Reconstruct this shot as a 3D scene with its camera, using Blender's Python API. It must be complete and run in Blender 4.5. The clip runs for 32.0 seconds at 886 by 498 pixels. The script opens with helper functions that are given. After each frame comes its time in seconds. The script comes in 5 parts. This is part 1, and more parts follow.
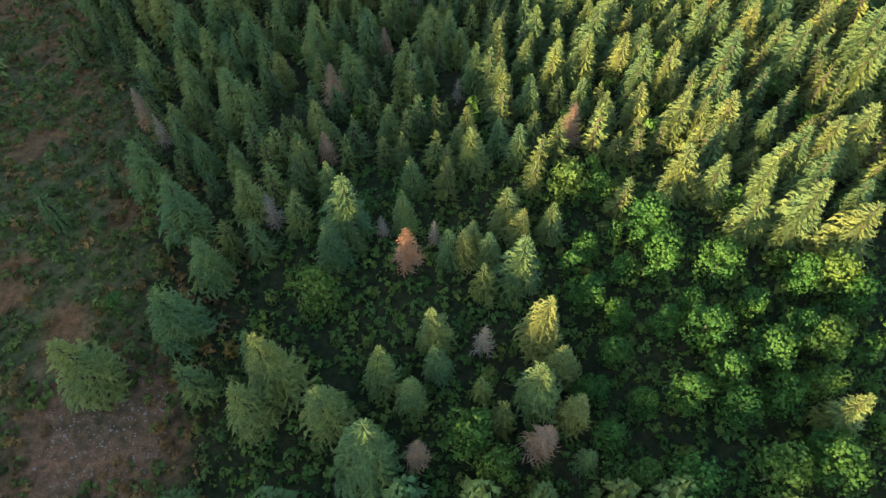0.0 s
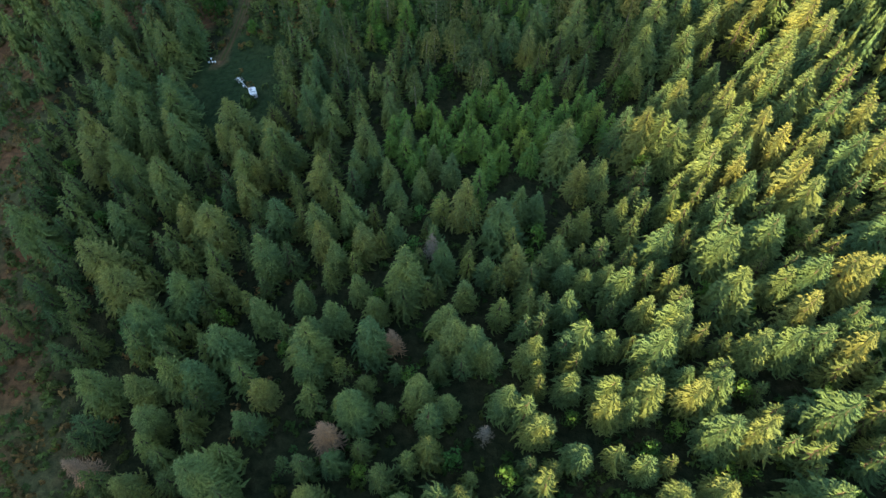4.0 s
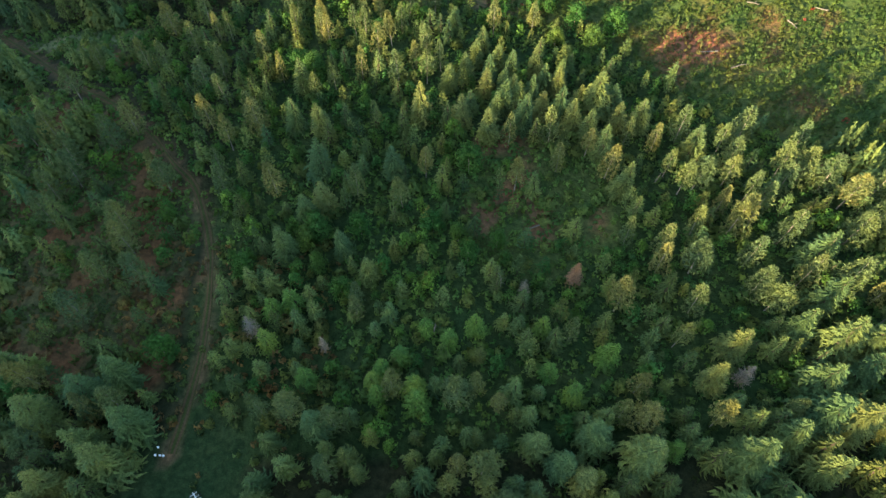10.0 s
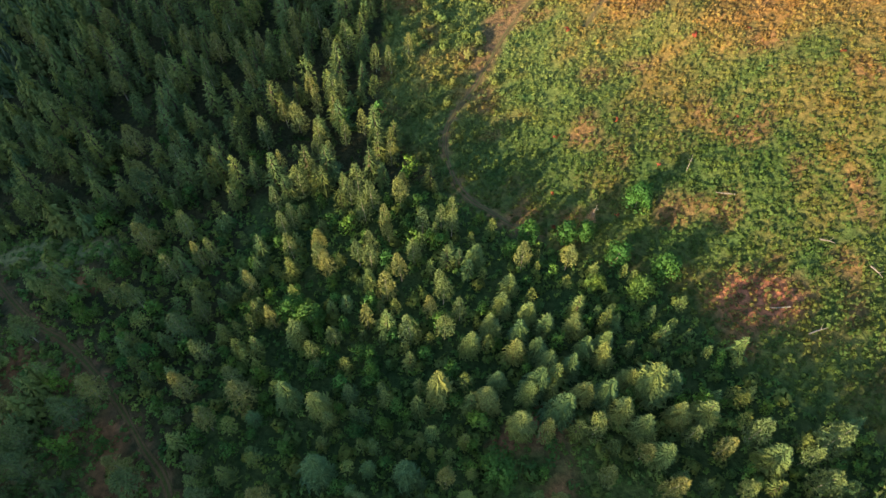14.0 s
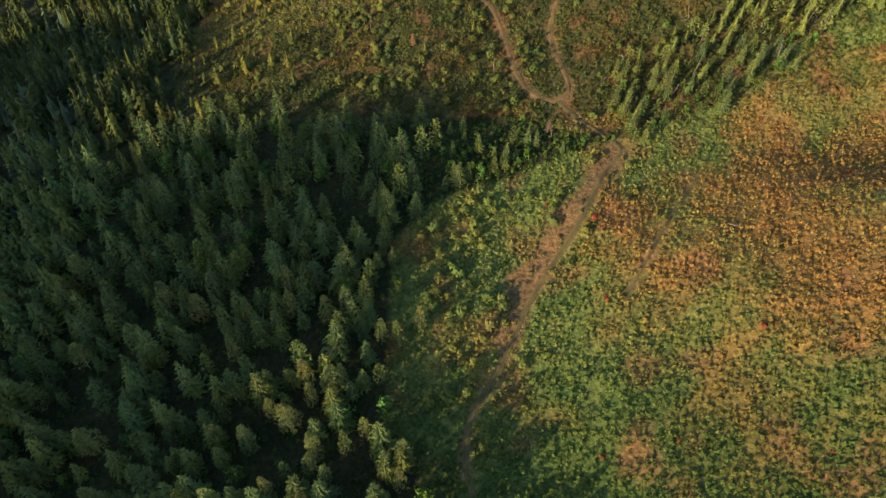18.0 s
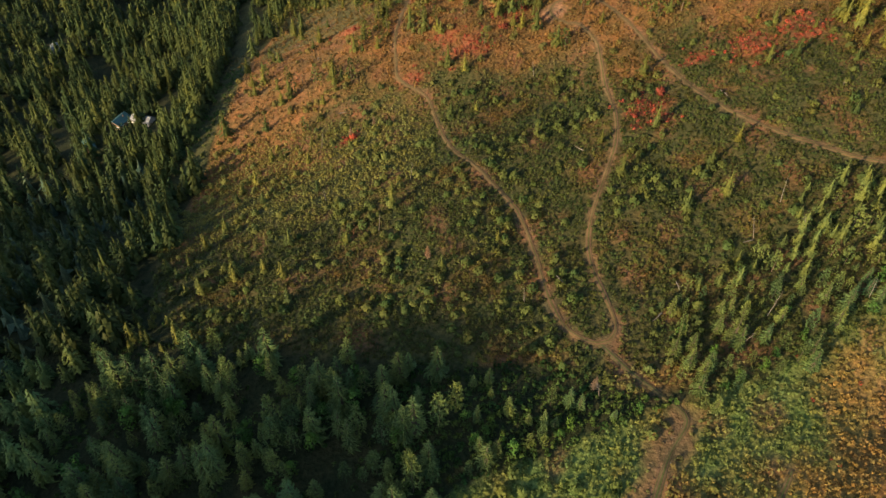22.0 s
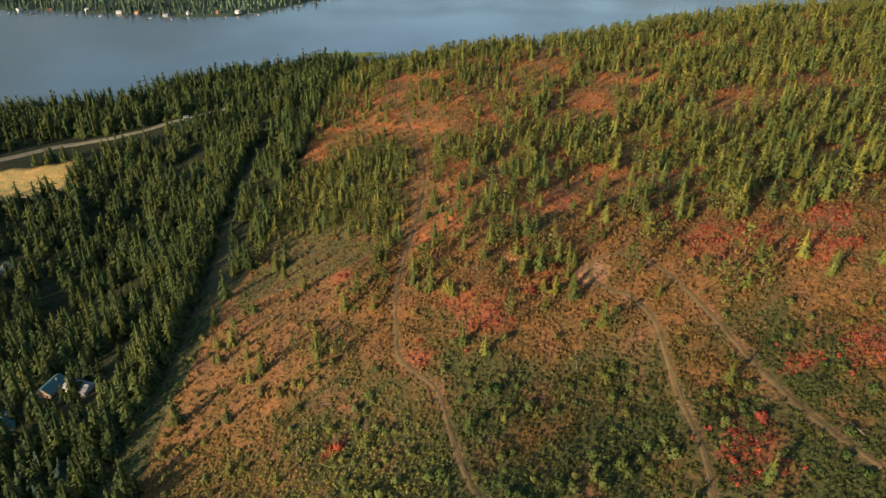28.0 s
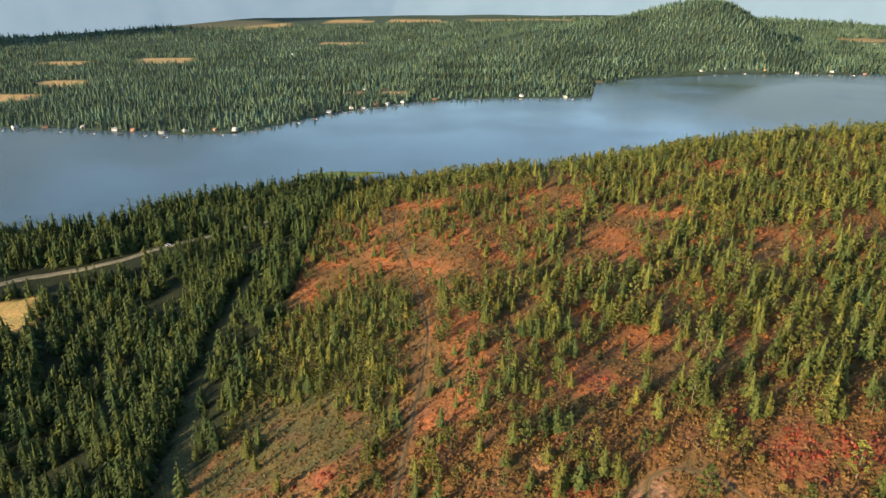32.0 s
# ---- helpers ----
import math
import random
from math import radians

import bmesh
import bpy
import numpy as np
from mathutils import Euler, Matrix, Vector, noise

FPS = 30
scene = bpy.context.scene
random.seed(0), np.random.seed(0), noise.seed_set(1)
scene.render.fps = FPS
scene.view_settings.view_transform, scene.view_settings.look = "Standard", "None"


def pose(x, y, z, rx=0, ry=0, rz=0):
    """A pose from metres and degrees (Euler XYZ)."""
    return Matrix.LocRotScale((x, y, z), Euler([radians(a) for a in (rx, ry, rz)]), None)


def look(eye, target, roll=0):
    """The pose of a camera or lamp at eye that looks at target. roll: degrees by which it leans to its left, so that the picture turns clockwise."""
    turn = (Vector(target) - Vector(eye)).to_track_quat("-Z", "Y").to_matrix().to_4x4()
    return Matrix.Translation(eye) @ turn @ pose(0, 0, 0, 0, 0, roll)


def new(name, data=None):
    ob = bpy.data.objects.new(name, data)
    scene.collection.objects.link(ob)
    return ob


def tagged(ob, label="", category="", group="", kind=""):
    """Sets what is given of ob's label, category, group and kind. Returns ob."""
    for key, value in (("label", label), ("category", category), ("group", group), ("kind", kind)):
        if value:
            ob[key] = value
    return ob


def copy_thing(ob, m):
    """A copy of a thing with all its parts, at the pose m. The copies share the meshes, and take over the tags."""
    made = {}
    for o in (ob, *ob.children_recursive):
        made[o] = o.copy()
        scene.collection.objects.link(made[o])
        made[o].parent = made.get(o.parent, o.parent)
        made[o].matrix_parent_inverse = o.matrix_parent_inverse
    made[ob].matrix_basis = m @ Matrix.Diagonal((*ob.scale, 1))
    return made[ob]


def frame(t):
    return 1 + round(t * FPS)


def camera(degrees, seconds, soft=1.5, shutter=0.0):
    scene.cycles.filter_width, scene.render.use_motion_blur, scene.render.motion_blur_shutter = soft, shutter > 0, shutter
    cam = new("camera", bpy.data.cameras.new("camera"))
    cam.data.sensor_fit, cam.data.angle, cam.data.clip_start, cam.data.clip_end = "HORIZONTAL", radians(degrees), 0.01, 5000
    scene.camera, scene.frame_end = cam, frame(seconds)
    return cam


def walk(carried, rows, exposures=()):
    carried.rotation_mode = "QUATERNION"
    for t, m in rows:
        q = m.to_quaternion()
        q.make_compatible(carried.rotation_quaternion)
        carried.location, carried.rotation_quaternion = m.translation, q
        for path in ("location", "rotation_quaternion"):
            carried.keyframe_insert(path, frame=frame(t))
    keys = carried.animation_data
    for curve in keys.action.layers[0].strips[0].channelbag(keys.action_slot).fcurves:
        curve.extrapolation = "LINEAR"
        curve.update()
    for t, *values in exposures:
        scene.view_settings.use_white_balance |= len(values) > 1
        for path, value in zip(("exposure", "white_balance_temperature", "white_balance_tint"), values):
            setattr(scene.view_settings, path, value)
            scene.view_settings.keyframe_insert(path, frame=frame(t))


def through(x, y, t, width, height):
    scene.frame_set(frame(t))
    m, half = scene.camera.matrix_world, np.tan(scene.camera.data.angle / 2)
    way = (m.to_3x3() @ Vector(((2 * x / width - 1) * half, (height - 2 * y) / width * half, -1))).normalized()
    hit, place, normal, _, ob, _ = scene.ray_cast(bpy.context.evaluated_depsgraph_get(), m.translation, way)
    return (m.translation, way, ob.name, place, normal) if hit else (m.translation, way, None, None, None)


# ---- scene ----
cam = camera(67.2, 32.0, soft=1.5)
METRES, EYE, TILT, LEAN, TURN = 500.0, 115.0, -57.7, 0.0, 0.0
ROWS = [
    (0.0, 0.0, 0.0, 0.0, -0.0, 0.0, 0.0),
    (0.5, -0.0007, 0.0066, 0.0154, 0.09, -0.17, -0.1),
    (1.0, -0.0013, 0.0136, 0.0304, 0.26, -0.33, -0.35),
    (1.5, -0.0022, 0.0208, 0.0456, 0.34, -0.47, -0.44),
    (2.0, -0.0034, 0.0279, 0.0605, 0.27, -0.58, -0.39),
    (2.5, -0.0045, 0.035, 0.0753, 0.16, -0.77, -0.3),
    (3.0, -0.0053, 0.0423, 0.0899, 0.14, -0.9, -0.28),
    (3.5, -0.0061, 0.0496, 0.1044, 0.13, -1.0, -0.31),
    (5.5, -0.0099, 0.0793, 0.1652, 0.01, -1.7, -0.11),
    (6.0, -0.0108, 0.0866, 0.1797, -0.08, -1.83, 0.03),
    (6.5, -0.0117, 0.094, 0.1943, -0.18, -1.95, 0.14),
    (7.0, -0.0128, 0.1014, 0.2086, -0.27, -2.03, 0.22),
    (7.5, -0.0138, 0.1087, 0.2231, -0.35, -2.14, 0.33),
    (8.0, -0.0143, 0.1159, 0.2378, -0.34, -2.29, 0.43),
    (8.5, -0.015, 0.1231, 0.2524, -0.34, -2.43, 0.51),
    (9.0, -0.0158, 0.1304, 0.2668, -0.35, -2.53, 0.6),
    (9.5, -0.0169, 0.1377, 0.2814, -0.42, -2.66, 0.66),
    (10.0, -0.0177, 0.1452, 0.2957, -0.43, -2.79, 0.71),
    (10.5, -0.0186, 0.1523, 0.3101, -0.41, -2.98, 0.76),
    (11.0, -0.0195, 0.1592, 0.3234, -0.4, -3.11, 0.79),
    (11.5, -0.0207, 0.166, 0.3367, -0.47, -3.28, 0.88),
    (12.0, -0.021, 0.1733, 0.3506, -0.42, -3.37, 0.98),
    (12.5, -0.0219, 0.1809, 0.3653, -0.42, -3.56, 0.97),
    (13.0, -0.023, 0.1886, 0.38, -0.49, -2.78, 0.96),
    (13.5, -0.0237, 0.1962, 0.394, -0.46, -1.76, 0.96),
    (14.0, -0.0246, 0.2036, 0.4084, -0.46, -0.83, 0.95),
    (14.5, -0.0257, 0.211, 0.4227, -0.51, 0.08, 0.95),
    (16.5, -0.0288, 0.2407, 0.4779, -0.55, 3.88, 1.04),
    (17.0, -0.0294, 0.2481, 0.4919, -0.51, 4.82, 1.06),
    (17.5, -0.0303, 0.255, 0.5048, -0.43, 5.71, 0.95),
    (18.0, -0.031, 0.2625, 0.5187, -0.4, 6.7, 0.98),
    (18.5, -0.0321, 0.2698, 0.5325, -0.45, 7.7, 1.02),
    (19.0, -0.0329, 0.2773, 0.5461, -0.43, 8.7, 1.04),
    (19.5, -0.0334, 0.2849, 0.5595, -0.26, 9.69, 0.92),
    (20.0, -0.0342, 0.2924, 0.5729, -0.23, 10.63, 0.92),
    (20.5, -0.0352, 0.3002, 0.586, -0.17, 11.63, 0.85),
    (21.0, -0.0359, 0.3075, 0.5991, -0.1, 12.6, 0.75),
    (21.5, -0.0366, 0.3151, 0.6118, -0.04, 13.58, 0.59),
    (22.0, -0.0374, 0.3226, 0.6246, -0.0, 14.51, 0.47),
    (22.5, -0.0382, 0.3298, 0.6378, 0.05, 15.39, 0.36),
    (23.0, -0.0392, 0.3371, 0.6509, 0.08, 16.29, 0.31),
    (23.5, -0.04, 0.3446, 0.6637, 0.1, 17.26, 0.21),
    (24.0, -0.041, 0.3518, 0.677, 0.11, 18.2, 0.27),
    (24.5, -0.0419, 0.3593, 0.6902, 0.09, 19.2, 0.32),
    (25.0, -0.0428, 0.3667, 0.7033, 0.09, 20.23, 0.33),
    (25.5, -0.0436, 0.374, 0.7162, 0.03, 21.3, 0.45),
    (27.5, -0.0467, 0.4033, 0.7678, -0.17, 25.54, 0.78),
    (28.0, -0.0476, 0.4107, 0.7809, -0.18, 26.6, 0.81),
    (28.5, -0.0485, 0.4182, 0.7935, -0.21, 27.71, 0.82),
    (29.0, -0.0492, 0.4258, 0.8062, -0.21, 28.83, 0.85),
    (29.5, -0.0501, 0.4334, 0.8186, -0.24, 29.92, 0.87),
    (30.0, -0.0511, 0.4408, 0.8311, -0.27, 31.0, 0.92),
    (30.5, -0.0519, 0.4484, 0.8432, -0.3, 32.08, 0.9),
    (31.0, -0.0528, 0.4557, 0.8555, -0.35, 33.13, 0.96),
    (31.5, -0.0536, 0.4631, 0.8678, -0.39, 34.21, 0.99),
    (32.0, -0.0544, 0.4703, 0.8802, -0.39, 35.29, 1.01),
]
walk(cam, [(t, pose(0, 0, EYE, TILT, LEAN, TURN) @ pose(METRES * x, METRES * y, METRES * z, 90 + pitch, roll, yaw)) for t, x, y, z, yaw, pitch, roll in ROWS],
     exposures=[(0.0, 2.58, 6500, 10), (3.0, 2.50, 6450, 8), (5.0, 2.54, 6450, 7), (8.0, 2.58, 6400, 4), (12.0, 2.50, 6300, 4), (16.0, 1.82, 6450, 9), (20.0, 1.48, 6500, 9), (25.0, 1.25, 6350, 8), (28.0, 1.22, 6150, 9), (32.0, 1.48, 5850, 9)])

# ---- light ----
SUN_AZ, SUN_EL = radians(230.0), radians(13.5)          # compass turn from +y, height
SUN = Vector((math.sin(SUN_AZ) * math.cos(SUN_EL), math.cos(SUN_AZ) * math.cos(SUN_EL), math.sin(SUN_EL)))
world = bpy.data.worlds.new("sky")
scene.world = world
world.use_nodes = True
wt = world.node_tree
sky = wt.nodes.new("ShaderNodeTexSky")
sky.sky_type, sky.sun_disc, sky.sun_elevation, sky.sun_rotation = "NISHITA", False, SUN_EL, SUN_AZ
wt.links.new(sky.outputs["Color"], wt.nodes["Background"].inputs["Color"])
wt.nodes["Background"].inputs["Strength"].default_value = 0.125
sun_data = bpy.data.lights.new("sun", "SUN")
sun_data.energy, sun_data.angle, sun_data.color = 5.0, radians(0.6), (1.0, 0.74, 0.43)
new("sun", sun_data).matrix_world = look(SUN * 400, (0, 0, 0))

rng = np.random.default_rng(7)


# ---- materials ----
def material(name, rough=0.85):
    m = bpy.data.materials.new(name)
    m.use_nodes = True
    nt = m.node_tree
    b = nt.nodes["Principled BSDF"]
    b.inputs["Roughness"].default_value = rough
    b.inputs["Specular IOR Level"].default_value = 0.1
    return m, nt, b


def link(nt, a, b):
    nt.links.new(a, b)


def noise_node(nt, scale, detail=4.0, coord=None):
    n = nt.nodes.new("ShaderNodeTexNoise")
    n.inputs["Scale"].default_value, n.inputs["Detail"].default_value = scale, detail
    if coord is not None:
        link(nt, coord, n.inputs["Vector"])
    return n


def position(nt):
    return nt.nodes.new("ShaderNodeNewGeometry").outputs["Position"]


def ramp(nt, fac, stops):
    r = nt.nodes.new("ShaderNodeValToRGB")
    e = r.color_ramp.elements
    while len(e) < len(stops):
        e.new(0.5)
    for k, (p, c) in zip(e, stops):
        k.position, k.color = p, (*c, 1)
    link(nt, fac, r.inputs["Fac"])
    return r.outputs["Color"]


def mix(nt, a, b, fac, mode="MIX"):
    m = nt.nodes.new("ShaderNodeMix")
    m.data_type, m.blend_type = "RGBA", mode
    for sock, v in ((m.inputs[6], a), (m.inputs[7], b), (m.inputs[0], fac)):
        if isinstance(v, (int, float)):
            sock.default_value = v
        elif isinstance(v, tuple):
            sock.default_value = (*v, 1)
        else:
            link(nt, v, sock)
    return m.outputs[2]


def bump(nt, b, height, strength=0.5, distance=0.1):
    n = nt.nodes.new("ShaderNodeBump")
    n.inputs["Strength"].default_value, n.inputs["Distance"].default_value = strength, distance
    link(nt, height, n.inputs["Height"])
    link(nt, n.outputs["Normal"], b.inputs["Normal"])


def leafy(name, stops, tinted=False, through=0.16):
    """Needles or leaves: colour varies from plant to plant and over the plant; some light passes."""
    m, nt, b = material(name, 0.7)
    p = position(nt)
    if tinted:
        a = nt.nodes.new("ShaderNodeAttribute")
        a.attribute_name = "tint"
        base = a.outputs["Color"]
    else:
        o = nt.nodes.new("ShaderNodeObjectInfo")
        base = ramp(nt, o.outputs["Random"], stops)
    n1, n2, n3 = noise_node(nt, 1.3, 3, p), noise_node(nt, 0.22, 2, p), noise_node(nt, 5.0, 2, p)
    c = mix(nt, base, ramp(nt, n1.outputs["Fac"], [(0.3, (0.78, 0.78, 0.78)), (0.7, (1.25, 1.25, 1.2))]), 1.0, "MULTIPLY")
    c = mix(nt, c, ramp(nt, n2.outputs["Fac"], [(0.3, (0.8, 0.9, 1.0)), (0.7, (1.2, 1.08, 0.85))]), 1.0, "MULTIPLY")
    c = mix(nt, c, ramp(nt, n3.outputs["Fac"], [(0.34, (0.72, 0.74, 0.74)), (0.64, (1.28, 1.26, 1.2))]), 1.0, "MULTIPLY")
    link(nt, c, b.inputs["Base Color"])
    t = nt.nodes.new("ShaderNodeBsdfTranslucent")
    link(nt, c, t.inputs["Color"])
    s = nt.nodes.new("ShaderNodeMixShader")
    s.inputs[0].default_value = through
    link(nt, b.outputs[0], s.inputs[1])
    link(nt, t.outputs[0], s.inputs[2])
    link(nt, s.outputs[0], nt.nodes["Material Output"].inputs["Surface"])
    return m


GREENS = [(0.0, (0.060, 0.106, 0.045)), (0.35, (0.084, 0.128, 0.046)), (0.7, (0.110, 0.144, 0.047)), (1.0, (0.142, 0.156, 0.048))]
M_NEEDLE = leafy("spruce_needles", GREENS)
M_YOUNG = leafy("young_needles", [(0.0, (0.070, 0.135, 0.032)), (0.6, (0.088, 0.160, 0.034)), (1.0, (0.125, 0.175, 0.036))])
M_PINE = leafy("pine_needles", [(0.0, (0.072, 0.108, 0.048)), (0.5, (0.102, 0.134, 0.050)), (1.0, (0.155, 0.158, 0.056))])
M_GREYDEAD = leafy("grey_twigs", [(0.0, (0.13, 0.112, 0.088)), (1.0, (0.18, 0.145, 0.110))], through=0.05)
M_LEAF = leafy("broad_leaves", [(0.0, (0.030, 0.084, 0.019)), (0.6, (0.042, 0.098, 0.021)), (1.0, (0.068, 0.112, 0.024))], through=0.22)
M_DEAD = leafy("dead_needles", [(0.0, (0.16, 0.115, 0.080)), (0.5, (0.20, 0.125, 0.080)), (1.0, (0.23, 0.125, 0.072))], through=0.1)
M_STAND = leafy("stand_foliage", GREENS, tinted=True)
M_BRUSH = leafy("brush_foliage", GREENS, tinted=True, through=0.3)


def plain(name, color, rough=0.8, metal=0.0, var=0.25, scale=2.0):
    m, nt, b = material(name, rough)
    b.inputs["Metallic"].default_value = metal
    n = noise_node(nt, scale, 5, position(nt))
    lo, hi = tuple(v * (1 - var) for v in color), tuple(min(1, v * (1 + var)) for v in color)
    link(nt, ramp(nt, n.outputs["Fac"], [(0.3, lo), (0.7, hi)]), b.inputs["Base Color"])
    bump(nt, b, n.outputs["Fac"], 0.3, 0.05)
    return m


M_BARK = plain("bark", (0.11, 0.08, 0.06), 0.95, scale=3)
M_PALEBARK = plain("pale_bark", (0.19, 0.165, 0.14), 0.9, scale=3)
# dry twig brown, darkened further to hold the shade inside the crowns
M_SHADED_TWIG = plain("shaded_dry_twigs", (0.045, 0.036, 0.026), 0.95, scale=4)
M_STONE = plain("rubble_stone", (0.15, 0.13, 0.11), 0.9, scale=4)
M_WHITE = plain("white_paint", (0.78, 0.78, 0.78), 0.5, var=0.08)
M_GREY = plain("grey_metal", (0.35, 0.35, 0.36), 0.45, 0.6, 0.15)


def ground_material():
    m, nt, b = material("ground_cover", 0.95)
    a = nt.nodes.new("ShaderNodeAttribute")
    a.attribute_name = "cover"
    p = position(nt)
    n1, n2, n3 = noise_node(nt, 0.12, 4, p), noise_node(nt, 0.8, 5, p), noise_node(nt, 4.0, 3, p)
    c = mix(nt, a.outputs["Color"], ramp(nt, n1.outputs["Fac"], [(0.3, (0.70, 0.85, 0.80)), (0.7, (1.30, 1.12, 1.05))]), 1.0, "MULTIPLY")
    c = mix(nt, c, ramp(nt, n2.outputs["Fac"], [(0.32, (0.55, 0.62, 0.55)), (0.68, (1.4, 1.3, 1.2))]), 1.0, "MULTIPLY")
    c = mix(nt, c, ramp(nt, n3.outputs["Fac"], [(0.3, (0.75, 0.75, 0.75)), (0.7, (1.25, 1.25, 1.2))]), 1.0, "MULTIPLY")
    link(nt, c, b.inputs["Base Color"])
    bump(nt, b, n2.outputs["Fac"], 0.9, 0.6)
    return m


def track_material():
    m, nt, b = material("track_dirt", 0.95)
    p = position(nt)
    n1, n2 = noise_node(nt, 0.25, 4, p), noise_node(nt, 3.0, 5, p)
    a = nt.nodes.new("ShaderNodeAttribute")
    a.attribute_name = "cover"
    c = mix(nt, a.outputs["Color"], ramp(nt, n1.outputs["Fac"], [(0.3, (0.75, 0.75, 0.72)), (0.7, (1.25, 1.2, 1.15))]), 1.0, "MULTIPLY")
    c = mix(nt, c, ramp(nt, n2.outputs["Fac"], [(0.3, (0.7, 0.7, 0.7)), (0.7, (1.3, 1.3, 1.3))]), 1.0, "MULTIPLY")
    link(nt, c, b.inputs["Base Color"])
    bump(nt, b, n2.outputs["Fac"], 0.6, 0.1)
    return m


def water_material():
    m, nt, b = material("lake_water", 0.09)
    b.inputs["Base Color"].default_value = (0.05, 0.075, 0.085, 1)
    b.inputs["Specular IOR Level"].default_value = 0.5
    b.inputs["IOR"].default_value = 1.33
    p = position(nt)
    n1, n2 = noise_node(nt, 0.35, 3, p), noise_node(nt, 0.006, 3, p)
    link(nt, ramp(nt, n2.outputs["Fac"], [(0.35, (0.08, 0.08, 0.08)), (0.65, (0.22, 0.22, 0.22))]), b.inputs["Roughness"])
    bump(nt, b, n1.outputs["Fac"], 0.25, 0.25)
    return m


M_GROUND, M_TRACK, M_WATER = ground_material(), track_material(), water_material()

# ---- terrain ----
LAKE = -72.0
PROFILE = ([-300, -100, 0, 60, 120, 180, 230, 300, 350, 400, 450, 490, 550, 590, 630, 660, 740, 820, 900, 1000, 1080, 1160, 1260],
           [30, 29, 27, 25, 16, 9, 7, 3, -3, -4, 0, 2, 4, 3, 10, 14, 7, -1, -4, -5, -20, -50, -76])
FALL_WEST = ([-100, 60, 180, 300, 420, 525, 585, 620, 700, 800, 900, 1000, 1200], [.03, .03, .09, .12, .15, .25, .35, .36, .41, .36, .31, .27, .20])
RISE_EAST = ([-100, 60, 180, 280, 300, 330, 400, 435, 460, 530, 595, 640, 680, 800, 1000, 1200], [.02, .05, .10, .11, .13, .27, .28, .12, .14, .24, .31, .29, .21, .20, .16, .02])
SHORE_NEAR = ([-2500, -430, -335, -300, -227, -163, -94, 100, 300, 1000, 4000], [900, 1079, 1092, 1160, 1200, 1235, 1250, 1285, 1320, 1400, 1700])
SHORE_FAR = ([-4000, -709, -516, -422, -315, -266, -188, -93, 13, 123, 284, 330, 479, 704, 1039, 1600, 4000], [1900, 1558, 1523, 1500, 1512, 1567, 1668, 1741, 1784, 1799, 1792, 1968, 2064, 2130, 2076, 2150, 2700])


def glide(v, knots):
    k, h = (np.asarray(a, float) for a in knots)
    v = np.clip(v, k[0], k[-1])
    i = np.clip(np.searchsorted(k, v, side="right") - 1, 0, len(k) - 2)
    d, w = np.gradient(h, k), k[i + 1] - k[i]
    t = (v - k[i]) / w
    return (2 * t**3 - 3 * t**2 + 1) * h[i] + (t**3 - 2 * t**2 + t) * w * d[i] + (3 * t**2 - 2 * t**3) * h[i + 1] + (t**3 - t**2) * w * d[i + 1]


def waves(x, y, size, seed):
    """Smooth uneven relief of about +-1, with humps of the given size."""
    r, out = np.random.default_rng(seed), 0
    for k in range(7):
        a, f, ph = r.uniform(0, 6.283), r.uniform(0.6, 1.9) * 6.283 / size / 1.6, r.uniform(0, 6.283)
        out = out + np.sin(f * (x * np.cos(a) + y * np.sin(a)) + ph + 1.3 * np.sin(0.37 * f * (y * np.cos(a) - x * np.sin(a)) + 2 * ph))
    return out / 3.0


def step(a, b, v):
    t = np.clip((v - a) / (b - a), 0, 1)
    return t * t * (3 - 2 * t)


def height(x, y):
    x, y = np.asarray(x, float), np.asarray(y, float)
    r = np.sqrt(x * x + 36) - 6
    z = glide(y, PROFILE) + np.where(x < 0, -glide(y, FALL_WEST) * 300 * np.tanh(r / 300), glide(y, RISE_EAST) * 260 * np.tanh(np.minimum(r, 110) / 260) + 25 * np.tanh(np.maximum(r - 110, 0) / 150))
    z = z + 0.5 * waves(x, y, 26, 3) + 0.22 * waves(x, y, 9, 4)
    # an unseen wooded ridge added behind and to the west, its crest shaped to shade the first part of the way
    d = -(x * SUN.x + y * SUN.y) / math.cos(SUN_EL)
    s = x * SUN.y - y * SUN.x
    s = s / math.cos(SUN_EL)
    crest = 107 + 2.0 * waves(s, s * 0.3, 120, 9) + 7 * step(32, -12, s) + 19 * step(55, 112, s) - 24 * step(185, 270, s) + 35 * step(304, 355, s) * step(440, 375, s)
    bump_up = np.exp(-(((d + 280) / np.where(d > -280, 62, 160)) ** 2)) * step(820, 560, np.abs(s + 60))
    z = z + np.maximum(crest - z, 0) * bump_up
    # near shore
    n = np.interp(x, *SHORE_NEAR) + 6 * waves(x, y * 0, 60, 11) - y
    z = np.where(n > 0, np.maximum(z, LAKE + np.minimum(2.5, 0.3 + 0.05 * n)), LAKE - 4)
    # far shore, plain, hill and mountains
    f = y - np.interp(x, *SHORE_FAR) - 8 * waves(x, x * 0, 110, 12)
    far = LAKE + np.minimum(6, 0.25 + 0.05 * f) + 6 * step(100, 1500, f) * (1 + 0.5 * waves(x, y, 500, 13))
    far = far + 136 * np.exp(-(((x - 830) / np.where(x > 830, 165, 330)) ** 2) - ((y - 2620) / 260) ** 2)
    far = far + 62 * np.exp(-(((x - 330) / 300) ** 2) - ((y - 2480) / 230) ** 2)
    return np.where(f > 0, far, z)


